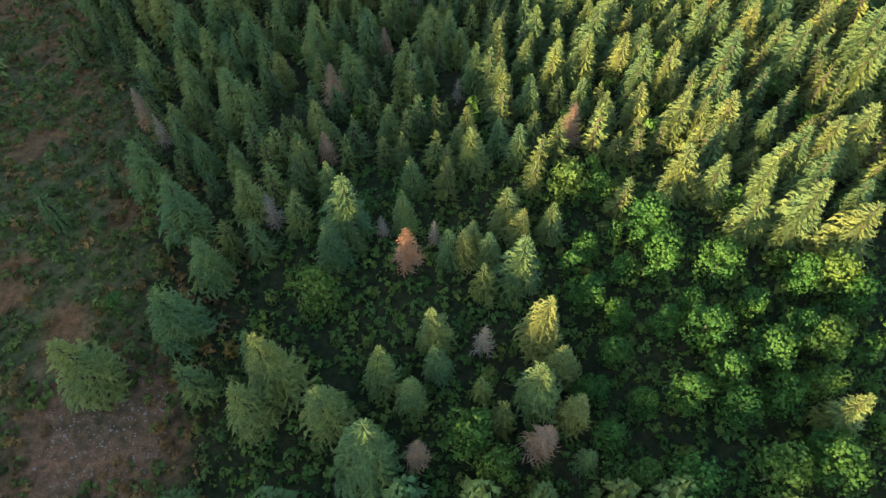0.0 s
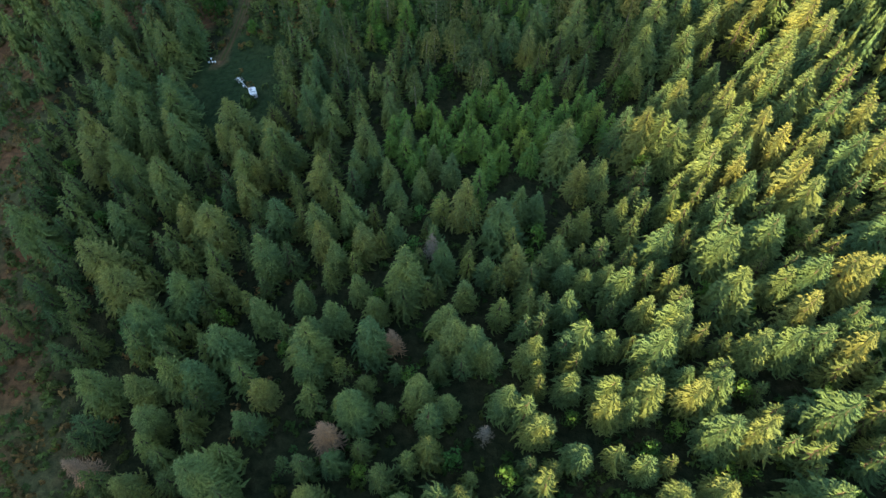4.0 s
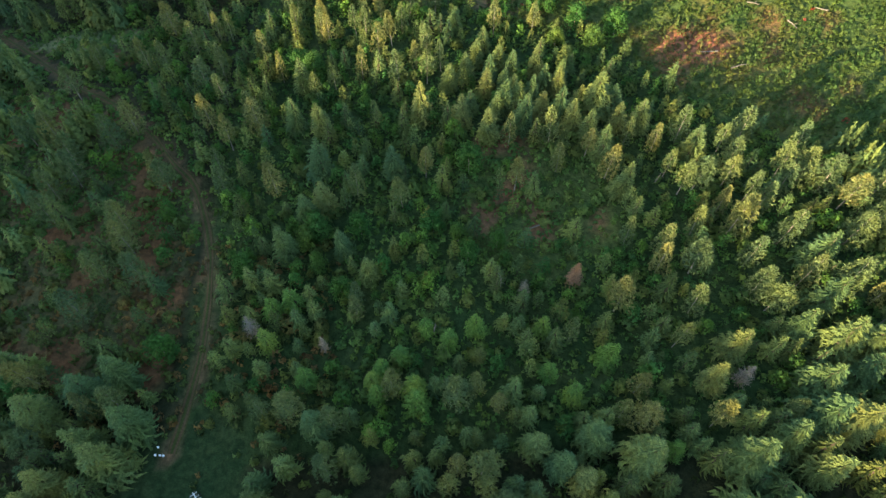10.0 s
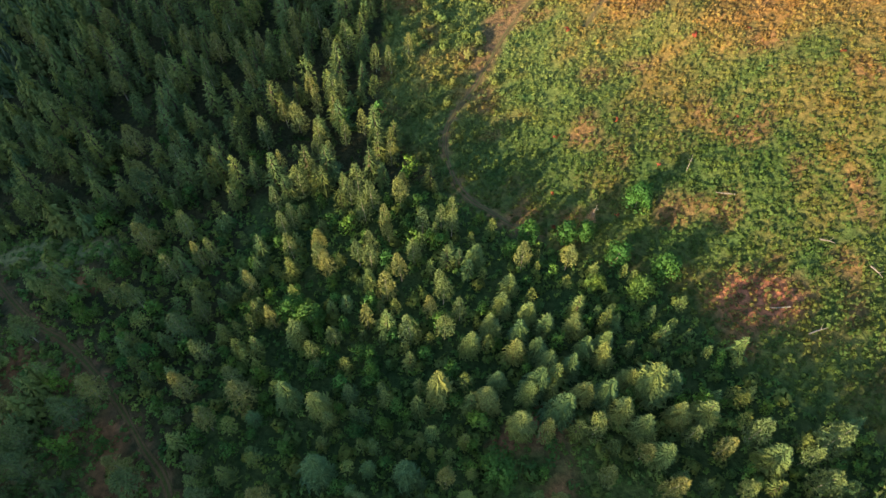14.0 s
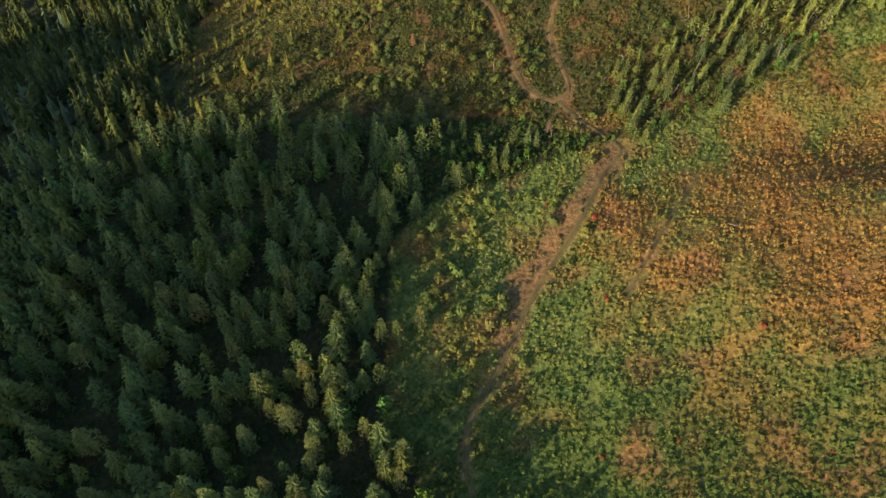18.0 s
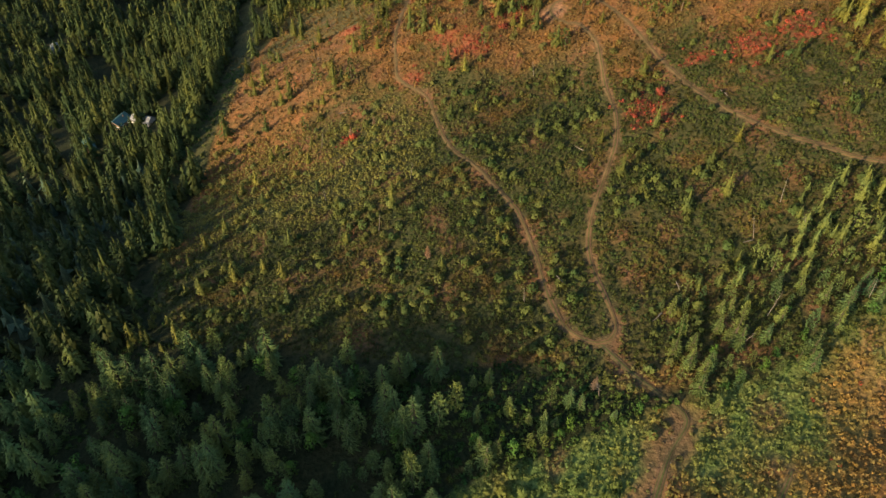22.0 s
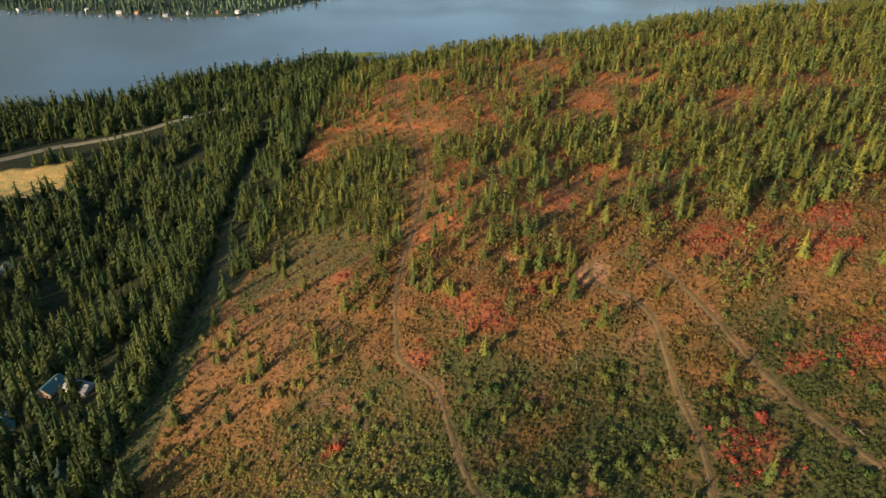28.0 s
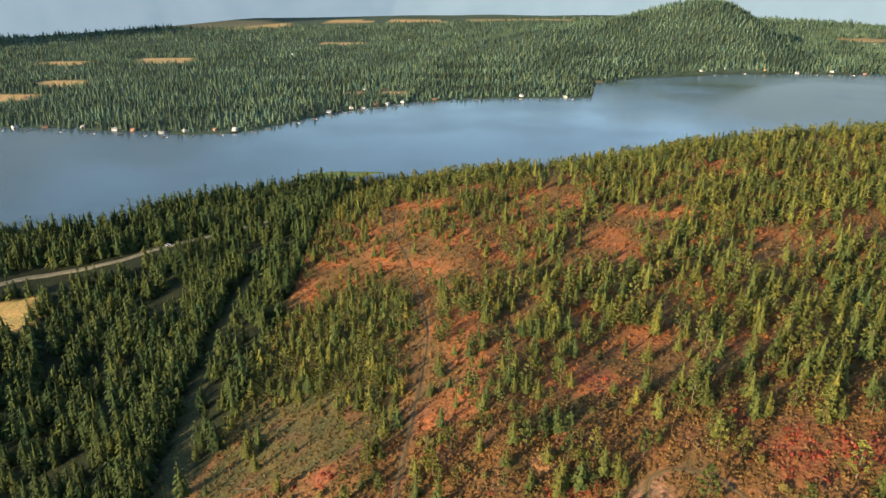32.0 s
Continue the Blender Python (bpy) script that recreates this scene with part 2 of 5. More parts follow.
def inside(x, y, poly):
    px, py = np.asarray(poly, float).T
    hit = np.zeros(np.shape(x), bool)
    j = len(px) - 1
    for i in range(len(px)):
        hit ^= ((py[i] > y) != (py[j] > y)) & (x < (px[j] - px[i]) * (y - py[i]) / (py[j] - py[i] + 1e-9) + px[i])
        j = i
    return hit


def curve_points(pts, gap=1.5):
    """A smooth line through the given plan points."""
    p = np.asarray(pts, float)
    q = np.vstack([2 * p[0] - p[1], p, 2 * p[-1] - p[-2]])
    out = []
    for i in range(1, len(q) - 2):
        n = max(2, int(np.hypot(*(q[i + 1] - q[i])) / gap))
        for t in np.arange(n) / n:
            out.append(0.5 * (2 * q[i] + (q[i + 1] - q[i - 1]) * t + (2 * q[i - 1] - 5 * q[i] + 4 * q[i + 1] - q[i + 2]) * t * t
                              + (3 * q[i] - q[i - 1] - 3 * q[i + 1] + q[i + 2]) * t**3))
    return np.array(out + [p[-1]])


def off_line(x, y, line, stride=2):
    """Distance in plan to a line."""
    best = np.full(np.shape(x), 1e9)
    x, y = np.asarray(x, float), np.asarray(y, float)
    lo, hi = line.min(0) - 40, line.max(0) + 40
    near = (x > lo[0]) & (x < hi[0]) & (y > lo[1]) & (y < hi[1])
    bx, by, b = x[near], y[near], best[near]
    for px, py in line[::stride]:
        b = np.minimum(b, (bx - px) ** 2 + (by - py) ** 2)
    best[near] = np.sqrt(b)
    return np.where(best > 1e8, 1e4, best)


TRACKS = {
    "forest_track": (1.9, [(-60, 193), (-59, 203), (-58, 216), (-60, 236), (-67, 256), (-75, 266), (-84, 277), (-98, 290), (-112, 299), (-129, 314), (-150, 330), (-190, 350)]),
    "hairpin_track": (1.6, [(-33, 725), (-37, 683), (-40, 656), (-39, 634), (-37, 619), (-25, 604), (-21, 588), (-15, 562), (-4, 541), (6, 520), (10, 500), (12, 482), (15, 471), (20, 465), (26, 464),
                            (29, 469), (28, 478), (26, 494), (28, 508), (34, 524), (42, 544), (45, 562), (45, 580), (46, 597), (46, 611), (41, 624), (36, 628), (31, 637), (33, 645), (41, 646),
                            (51, 638), (59, 620), (65, 598), (71, 574), (79, 552), (92, 534), (108, 520), (130, 508)]),
    "meadow_track": (1.5, [(24, 463), (30, 454), (37, 446), (41, 440), (34, 430), (23, 410), (10, 391), (-1, 369), (-8, 357), (-10, 346), (-6, 330), (2, 321), (12, 312)]),
    "meadow_rut": (1.1, [(60, 425), (50, 412), (40, 397), (32, 385)]),
    "ridge_track": (0.85, [(-33, 725), (-30, 770), (-33, 819), (-42, 880), (-54, 940), (-56, 993)]),
}
LINES = {k: curve_points(p) for k, (w, p) in TRACKS.items()}
SOIL_BAND = curve_points([(41, 440), (29, 424), (19, 411), (9, 396), (1, 378)])
HIGHWAY = curve_points([(-900, 690), (-500, 870), (-380, 955), (-345, 982), (-290, 998), (-255, 1020), (-205, 1044), (-160, 1066), (-60, 1110), (60, 1170)], 6)


def grades(parts):
    """Steps of the ground sheet: rows of (from, to, step)."""
    return np.unique(np.concatenate([np.arange(a, b, s) for a, b, s in parts]))


GX = grades([(-5200, -1200, 250), (-1200, -420, 30), (-420, -150, 8), (-150, 150, 2.8), (150, 420, 9), (420, 1400, 35), (1400, 5400, 250)])
GY = grades([(-900, -40, 30), (-40, 700, 2.8), (700, 1300, 7), (1300, 2900, 30), (2900, 5400, 120)])
MX, MY = np.meshgrid(GX, GY)
MZ = height(MX, MY)


def ground_z(x, y):
    """Height of the ground sheet itself."""
    x, y = np.asarray(x, float), np.asarray(y, float)
    i = np.clip(np.searchsorted(GX, x, side="right") - 1, 0, len(GX) - 2)
    j = np.clip(np.searchsorted(GY, y, side="right") - 1, 0, len(GY) - 2)
    u, v = (x - GX[i]) / (GX[i + 1] - GX[i]), (y - GY[j]) / (GY[j + 1] - GY[j])
    return (MZ[j, i] * (1 - u) + MZ[j, i + 1] * u) * (1 - v) + (MZ[j + 1, i] * (1 - u) + MZ[j + 1, i + 1] * u) * v


# plan of the cover: open ground and woods
WEST_CLEARING = [(-30, -20), (-34, 25), (-46, 55), (-56, 84), (-66, 102), (-78, 125), (-91, 150), (-101, 180), (-112, 210), (-122, 238), (-200, 238), (-200, -20)]
WEST_OPEN = [(-64, 206), (-64, 250), (-95, 285), (-135, 305), (-200, 300), (-200, 206)]
CAMP = [(-64, 170), (-72, 186), (-71, 196), (-63, 197), (-54, 202), (-45, 195), (-41, 179), (-45, 166), (-56, 163)]
MEADOW = [(160, 236), (77, 259), (61, 266), (51, 276), (36, 299), (21, 305), (7, 314), (-5, 323), (-13, 336), (-26, 350), (-29, 375), (-27, 398), (-28, 413), (-17, 426), (4, 432), (24, 440), (60, 450), (100, 476), (140, 500), (220, 520), (250, 262)]
BROAD_PATCH = [(18, 66), (40, 56), (70, 47), (60, 0), (18, 0), (-4, 18), (4, 30), (14, 36)]
RED_PATCHES = ((-5, 627, 9), (-31, 617, 6), (56, 559, 9), (99, 584, 9), (118, 587, 8), (73, 642, 10), (-58, 590, 4), (79, 584, 5), (103, 625, 9), (87, 639, 7), (150, 837, 10), (-66, 682, 6), (30, 700, 6), (112, 641, 8), (128, 612, 7), (62, 660, 5), (12, 646, 7), (-16, 640, 6))
SOUTH_EDGE = curve_points([(160, 236), (77, 259), (61, 266), (51, 276), (36, 299), (21, 305), (7, 314), (-5, 323)])
STRIP = curve_points([(34, 454), (62, 466), (100, 488), (150, 513), (210, 540)])
GLADE = [(0, 232), (16, 226), (32, 236), (30, 258), (12, 272), (-4, 262)]
HAIRPIN_SLOPE = [(-92, 480), (-49, 468), (-20, 461), (8, 460), (30, 448), (62, 449), (102, 475), (142, 499), (245, 530), (200, 650), (90, 690), (-10, 690), (-30, 720), (-70, 735), (-112, 760), (-124, 700), (-126, 610), (-124, 530), (-116, 500)]
CUTLINE = [(-150, 560), (-130, 600), (-124, 640), (-124, 705), (-137, 750), (-147, 795), (-151, 852), (-153, 930), (-161, 930), (-162, 880), (-156, 800), (-143, 720), (-135, 650), (-141, 605)]
HAYFIELD = [(-450, 900), (-368, 930), (-322, 948), (-302, 905), (-318, 878), (-450, 850)]


def cover_mask(x, y):
    return {"west": inside(x, y, WEST_CLEARING), "open": inside(x, y, WEST_OPEN), "camp": inside(x, y, CAMP), "meadow": inside(x, y, MEADOW), "glade": inside(x, y, GLADE),
            "slope": inside(x, y, HAIRPIN_SLOPE), "cut": inside(x, y, CUTLINE), "hay": inside(x, y, HAYFIELD)}


def far_field(x, y):
    """Pale mown fields on the far side of the lake."""
    out = np.zeros(np.shape(x), bool)
    for cx, cy, hx, hy in ((-860, 1800, 75, 45), (-830, 1990, 60, 50), (-750, 2370, 75, 60), (-105, 1846, 26, 16), (-180, 1850, 26, 18), (-320, 2830, 75, 60), (-1010, 3800, 300, 300), (-80, 3900, 150, 120),
                           (420, 3950, 260, 90), (1480, 2800, 90, 120), (345, 1990, 20, 12), (-1000, 2330, 70, 45), (-420, 3900, 120, 90), (1250, 3500, 120, 90)):
        out |= ((np.abs(x - cx + 0.3 * (y - cy)) / hx) ** 3 + (np.abs(y - cy) / hy) ** 3) < 1 + 0.3 * waves(x, y, hx, 5)
    return out


def burnt(x, y):
    """How far the autumn brush has turned, 0 to 1."""
    a = step(318, 425, y + 0.45 * np.clip(x - 40, 0, 80)) * step(8, 55, x + 0.25 * (y - 380)) * (y < 470) * step(0, 62, 440 + 0.55 * (x - 24) - y + 5 * waves(x, y, 20, 23))
    b = step(575, 650, y + 0.25 * x) * (y >= 455) * (1 - 0.2 * step(45, 85, x))
    c = step(-60, -95, x) * (y > 560)
    return np.clip(np.maximum(np.maximum(a, b), c) + 0.30 * waves(x, y, 24, 21) + 0.16 * waves(x, y, 9, 22), 0, 1)


def ground_colour(x, y):
    m = cover_mask(x, y)
    col = np.zeros(np.shape(x) + (3,))
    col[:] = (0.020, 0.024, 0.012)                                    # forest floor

    def lay(mask, rgb):
        w = np.clip(np.asarray(mask, float), 0, 1)[..., None]
        col[:] = col * (1 - w) + w * np.array(rgb)
    b = burnt(x, y)
    w1, w2 = waves(x, y, 14, 31), waves(x, y, 34, 32)
    lay(m["west"] | m["open"], (0.060, 0.062, 0.030))
    lay((m["west"] | m["open"]) * step(-0.1, 0.5, w1 + 0.4 * w2), (0.092, 0.052, 0.028))
    lay(m["west"] * step(17, 9, np.hypot(x + 47, y - 28)), (0.092, 0.056, 0.036))
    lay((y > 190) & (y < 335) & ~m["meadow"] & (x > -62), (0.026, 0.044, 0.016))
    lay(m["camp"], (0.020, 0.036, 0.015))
    lay(m["glade"], (0.050, 0.072, 0.024))
    lay(m["glade"] * step(0.1, 0.6, w1), (0.13, 0.075, 0.045))
    lay(m["meadow"], (0.078, 0.108, 0.036))
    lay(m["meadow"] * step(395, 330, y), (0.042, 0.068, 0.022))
    lay(m["meadow"] * b, (0.150, 0.092, 0.036))
    lay(m["slope"], (0.044, 0.046, 0.020))
    lay(m["slope"] * b, (0.126, 0.066, 0.028))
    lay(m["slope"] * step(-45, -80, x + 9 * w1) * step(585, 650, y + 12 * w1) * 0.7, (0.165, 0.092, 0.043))
    ridge = (y > 690) & (y < 1100) & (x > -118)
    lay(ridge, (0.128, 0.076, 0.034))
    lay(ridge * step(-0.1, 0.5, w2), (0.225, 0.092, 0.040))
    lay(ridge * step(-38, -56, x + 6 * w1) * step(870, 830, y + 12 * w1) * 0.85, (0.072, 0.074, 0.032))
    lay((m["meadow"] | m["slope"]) * step(0.45, 0.9, w1) * 0.6, (0.13, 0.065, 0.04))
    lay(step(5.5, 2.5, off_line(x, y, SOIL_BAND) + 1.8 * w1) * 0.85, (0.108, 0.064, 0.040))
    lay(step(1.1, 0.7, np.hypot((x + 114) / 20, (y - 320) / 5.5)), (0.105, 0.125, 0.065))
    lay(step(1.1, 0.6, np.hypot((x + 104) / 11, (y - 309) / 4)), (0.17, 0.095, 0.05))
    lay(m["cut"], (0.052, 0.054, 0.026))
    lay(step(9, 4, np.hypot((x - 57) / 1.6, y - 292)), (0.20, 0.085, 0.055))
    lay(m["hay"], (0.42, 0.29, 0.11))
    far = y > np.interp(x, *SHORE_FAR)
    # beyond the lake: distance haze put in as a paler, bluish green
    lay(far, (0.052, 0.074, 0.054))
    lay(far & far_field(x, y), (0.40, 0.27, 0.13))
    for cx, cy, r in RED_PATCHES:
        lay(step(1.25, 0.5, np.hypot(x - cx, y - cy) / (r * (1 + 0.4 * waves(x, y, 9, 62)))) * 0.55, (0.20, 0.058, 0.036))
    lay(step(7, 4, np.hypot(x - 32, y - 639)) * 0.8, (0.24, 0.135, 0.095))
    lay(step(4.5, 2, np.hypot(x - 6, y - 658)), (0.36, 0.19, 0.095))
    for k, line in LINES.items():
        lay(step(TRACKS[k][0] * 1.1, TRACKS[k][0] * 0.5, off_line(x, y, line)) * 0.75, (0.125, 0.076, 0.052))
    return col


def mesh_from(name, verts, faces, mats, colour=None, attr="tint", slots=None, smooth=False):
    """A mesh from arrays: faces all of one corner count."""
    me = bpy.data.meshes.new(name)
    v, f = np.asarray(verts, np.float32), np.asarray(faces, np.int32)
    n = f.shape[1]
    me.vertices.add(len(v))
    me.vertices.foreach_set("co", v.ravel())
    me.loops.add(f.size)
    me.loops.foreach_set("vertex_index", f.ravel())
    me.polygons.add(len(f))
    me.polygons.foreach_set("loop_start", np.arange(0, f.size, n, dtype=np.int32))
    if slots is not None:
        me.polygons.foreach_set("material_index", np.asarray(slots, np.int32))
    me.polygons.foreach_set("use_smooth", np.full(len(f), smooth))
    if colour is not None:
        a = me.attributes.new(attr, "FLOAT_COLOR", "POINT")
        a.data.foreach_set("color", np.hstack([colour, np.ones((len(v), 1))]).astype(np.float32).ravel())
    for m in mats:
        me.materials.append(m)
    me.update(calc_edges=True)
    me.validate()
    return me


nx, ny = len(GX), len(GY)
idx = np.arange(nx * ny).reshape(ny, nx)
quads = np.stack([idx[:-1, :-1], idx[:-1, 1:], idx[1:, 1:], idx[1:, :-1]], -1).reshape(-1, 4)
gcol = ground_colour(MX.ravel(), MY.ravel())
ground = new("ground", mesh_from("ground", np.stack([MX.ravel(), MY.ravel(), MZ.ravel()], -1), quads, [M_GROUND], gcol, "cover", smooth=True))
tagged(ground, "hilly forest floor with brown soil, grass and autumn brush", "ground", kind="structure")

water = new("water", mesh_from("water", [(-5000, 850, LAKE), (5200, 850, LAKE), (5200, 2800, LAKE), (-5000, 2800, LAKE)], [(0, 1, 2, 3)], [M_WATER]))
tagged(water, "calm blue-grey lake with faint ripples between wooded shores", "lake", kind="structure")


def ribbon(name, line, width, colour, lift, label, category, mats, cols=7, rut=0.0, fray=0.0):
    """A track laid on the ground along a line: two worn ruts and a crown between."""
    d = np.gradient(line, axis=0)
    nrm = np.stack([-d[:, 1], d[:, 0]], -1) / np.hypot(*d.T)[:, None]
    u = np.linspace(-1, 1, cols)
    s = np.cumsum(np.r_[0, np.hypot(*np.diff(line, axis=0).T)])
    half = width / 2 * (1 + fray * np.sin(s / 4.7) * np.sin(s / 11.3 + 1))
    P = line[:, None, :] + nrm[:, None, :] * (u[None, :, None] * half[:, None, None])
    z = ground_z(P[..., 0], P[..., 1]) + lift
    z = z - rut * np.exp(-(((np.abs(u) - 0.55) / 0.22) ** 2))[None]
    z[:, 0] -= lift * 0.9
    z[:, -1] -= lift * 0.9
    V = np.concatenate([P, z[..., None]], -1).reshape(-1, 3)
    i = np.arange(len(line) * cols).reshape(len(line), cols)
    F = np.stack([i[:-1, :-1], i[1:, :-1], i[1:, 1:], i[:-1, 1:]], -1).reshape(-1, 4)
    wear = np.exp(-(((np.abs(u) - 0.55) / 0.25) ** 2))[None, :, None]
    C = np.array(colour)[None, None] * (0.72 + 0.35 * wear) + np.array((-0.022, 0.016, -0.008)) * (1 - wear)
    C = np.repeat(C, len(line), 0).reshape(-1, 3)
    ob = new(name, mesh_from(name, V, F, mats, np.maximum(C, 0.01), "cover", smooth=True))
    return tagged(ob, label, category, kind="structure")


for k, line in LINES.items():
    ribbon(k, line, TRACKS[k][0], (0.074, 0.043, 0.027) if k == "forest_track" else (0.092, 0.056, 0.036) if k != "hairpin_track" else (0.118, 0.064, 0.041), 0.17, "narrow brown dirt track with two worn wheel ruts", "dirt track", [M_TRACK], 9, 0.09, 0.30)
ribbon("highway", HIGHWAY, 8.0, (0.175, 0.135, 0.105), 0.9, "grey two-lane lakeside road with pale gravel shoulders", "road", [M_TRACK], 7, 0.0)

# mountains and sky-coloured distance beyond the plain
bu = np.linspace(-1, 1, 160)
bx0 = bu * 4000
br0 = np.interp(bx0, [-4000, -1900, -1400, -900, 0, 1500, 2200, 4000], [3200, 3300, 3600, 4250, 4400, 4250, 3700, 3500])
bx0 = bx0 * br0 / 4000
by0 = 498 + np.sqrt(np.maximum(br0**2 - bx0**2, 1e5))
BV = []
for r, (fy, fz) in enumerate(((0.90, 0.0), (0.93, 0.25), (0.96, 0.6), (1.0, 1.0))):
    yy = 498 + (by0 - 498) * fy
    top = 600 + 70 * waves(bx0, bx0 * 0, 2300, 71) + 40 * waves(bx0, bx0 * 0, 600, 72)
    zz = LAKE + 4 + fz * top * (1 + 0.1 * waves(bx0, bx0 * 0 + 500 * r, 420, 73))
    BV.append(np.stack([bx0 * (0.9 + 0.1 * fy), yy, zz], -1))
bi = np.arange(4 * 160).reshape(4, 160)
BF = np.stack([bi[:-1, :-1], bi[:-1, 1:], bi[1:, 1:], bi[1:, :-1]], -1).reshape(-1, 4)
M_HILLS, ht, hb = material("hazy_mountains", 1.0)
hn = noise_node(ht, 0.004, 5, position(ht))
# air haze over the mountains is put in as a pale blue emitted colour
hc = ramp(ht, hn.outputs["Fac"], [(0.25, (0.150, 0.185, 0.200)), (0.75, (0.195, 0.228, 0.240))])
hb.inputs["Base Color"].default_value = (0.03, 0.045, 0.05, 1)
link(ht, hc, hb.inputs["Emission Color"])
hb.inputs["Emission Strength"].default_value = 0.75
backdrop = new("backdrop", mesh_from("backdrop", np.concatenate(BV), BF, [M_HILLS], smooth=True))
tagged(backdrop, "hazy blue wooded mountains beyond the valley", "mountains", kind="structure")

# ---- plants ----
def tube(path, radii, sides=5):
    """A tapered limb through the given points."""
    p, out, faces = np.asarray(path, float), [], []
    for k in range(len(p)):
        d = p[min(k + 1, len(p) - 1)] - p[max(k - 1, 0)]
        d = d / np.linalg.norm(d)
        a = np.cross(d, (0.3, 1, 0.2))
        a /= np.linalg.norm(a)
        b = np.cross(d, a)
        for s in range(sides):
            th = 6.2832 * s / sides
            out.append(p[k] + radii[k] * (math.cos(th) * a + math.sin(th) * b))
    for k in range(len(p) - 1):
        for s in range(sides):
            a, b = k * sides + s, k * sides + (s + 1) % sides
            faces += [(a, b, b + sides), (a, b + sides, a + sides)]
    return np.array(out), np.array(faces)


def spruce_crown(seed, H, R, whorls, arms, sprays, low=0.08, shape=0.85, lift=-0.22, ragged=0.25, core=0.45, width=0.30):
    """Whorls of drooping boughs, each a ridge with side sprays of needles."""
    r = np.random.default_rng(seed)
    V, F = [], []

    def tri(a, b, c):
        n = len(V)
        V.extend((a, b, c))
        F.append((n, n + 1, n + 2))
    lean = r.normal(0, 0.012, 2)
    side = 1 + ragged * 0.5 * np.sin(r.uniform(0, 6.28) + np.arange(0, 6.3, 0.5))
    for w in range(whorls):
        h = low + (0.985 - low) * (w + r.uniform(-0.3, 0.3)) / whorls
        h = min(max(h, low), 0.97)
        q = (1 - h) / (1 - low)
        rad = R * (q**shape) * (0.55 + 0.45 * min(1, (1 - q) * 6 + 0.45)) + 0.12
        n = max(3, round(arms * (0.45 + 0.55 * q)))
        a0 = r.uniform(0, 6.28)
        for k in range(n):
            th = a0 + 6.283 * (k + r.uniform(-0.3, 0.3)) / n
            L = rad * (1 + r.uniform(-ragged, ragged)) * side[int((th % 6.283) / 0.5)]
            o = np.array((lean[0] * h * H, lean[1] * h * H, h * H))
            dirn = np.array((math.cos(th), math.sin(th), 0))
            perp = np.array((-dirn[1], dirn[0], 0))
            sl = lift + 0.55 * (h**2) + r.uniform(-0.08, 0.08)
            up = np.array((0, 0, 1.0))
            mid = o + dirn * L * 0.55 + up * L * 0.55 * sl
            tip = o + dirn * L + up * L * (sl * 0.85)
            ww = L * width * 0.55 + 0.06
            hang = up * ww * 0.8
            tri(o, mid + perp * ww - hang, tip)
            tri(o, tip, mid - perp * ww - hang)
            for s in range(sprays):
                f = 0.30 + 0.66 * (s + r.uniform(0.2, 0.8)) / sprays
                c = o + dirn * L * f + up * L * f * sl
                sg = 1 if s % 2 else -1
                reach = L * (0.36 - 0.16 * f) * r.uniform(0.8, 1.3) * (1 + 0.6 / sprays)
                e = c + dirn * reach * 0.75 + sg * perp * reach - up * reach * r.uniform(0.05, 0.55)
                tri(c - dirn * (0.05 * L + 0.06), e, c + dirn * (0.10 * L + 0.06) + up * 0.04)
    # leader
    for k in range(3):
        th = 2.1 * k
        tri((0.16 * math.cos(th) + lean[0] * H, 0.16 * math.sin(th) + lean[1] * H, 0.93 * H), (0.16 * math.cos(th + 2.1) + lean[0] * H, 0.16 * math.sin(th + 2.1) + lean[1] * H, 0.93 * H), (lean[0] * H, lean[1] * H, H))
    # inner cone for the twigs; its dark slot also deepens the crown's shade
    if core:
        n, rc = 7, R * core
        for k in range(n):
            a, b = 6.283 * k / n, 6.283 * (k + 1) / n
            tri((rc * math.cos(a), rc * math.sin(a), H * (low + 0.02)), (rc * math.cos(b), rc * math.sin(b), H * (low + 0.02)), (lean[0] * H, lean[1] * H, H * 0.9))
    return np.array(V), np.array(F), np.r_[np.zeros(len(F) - (7 if core else 0), int), np.ones(7 if core else 0, int)]


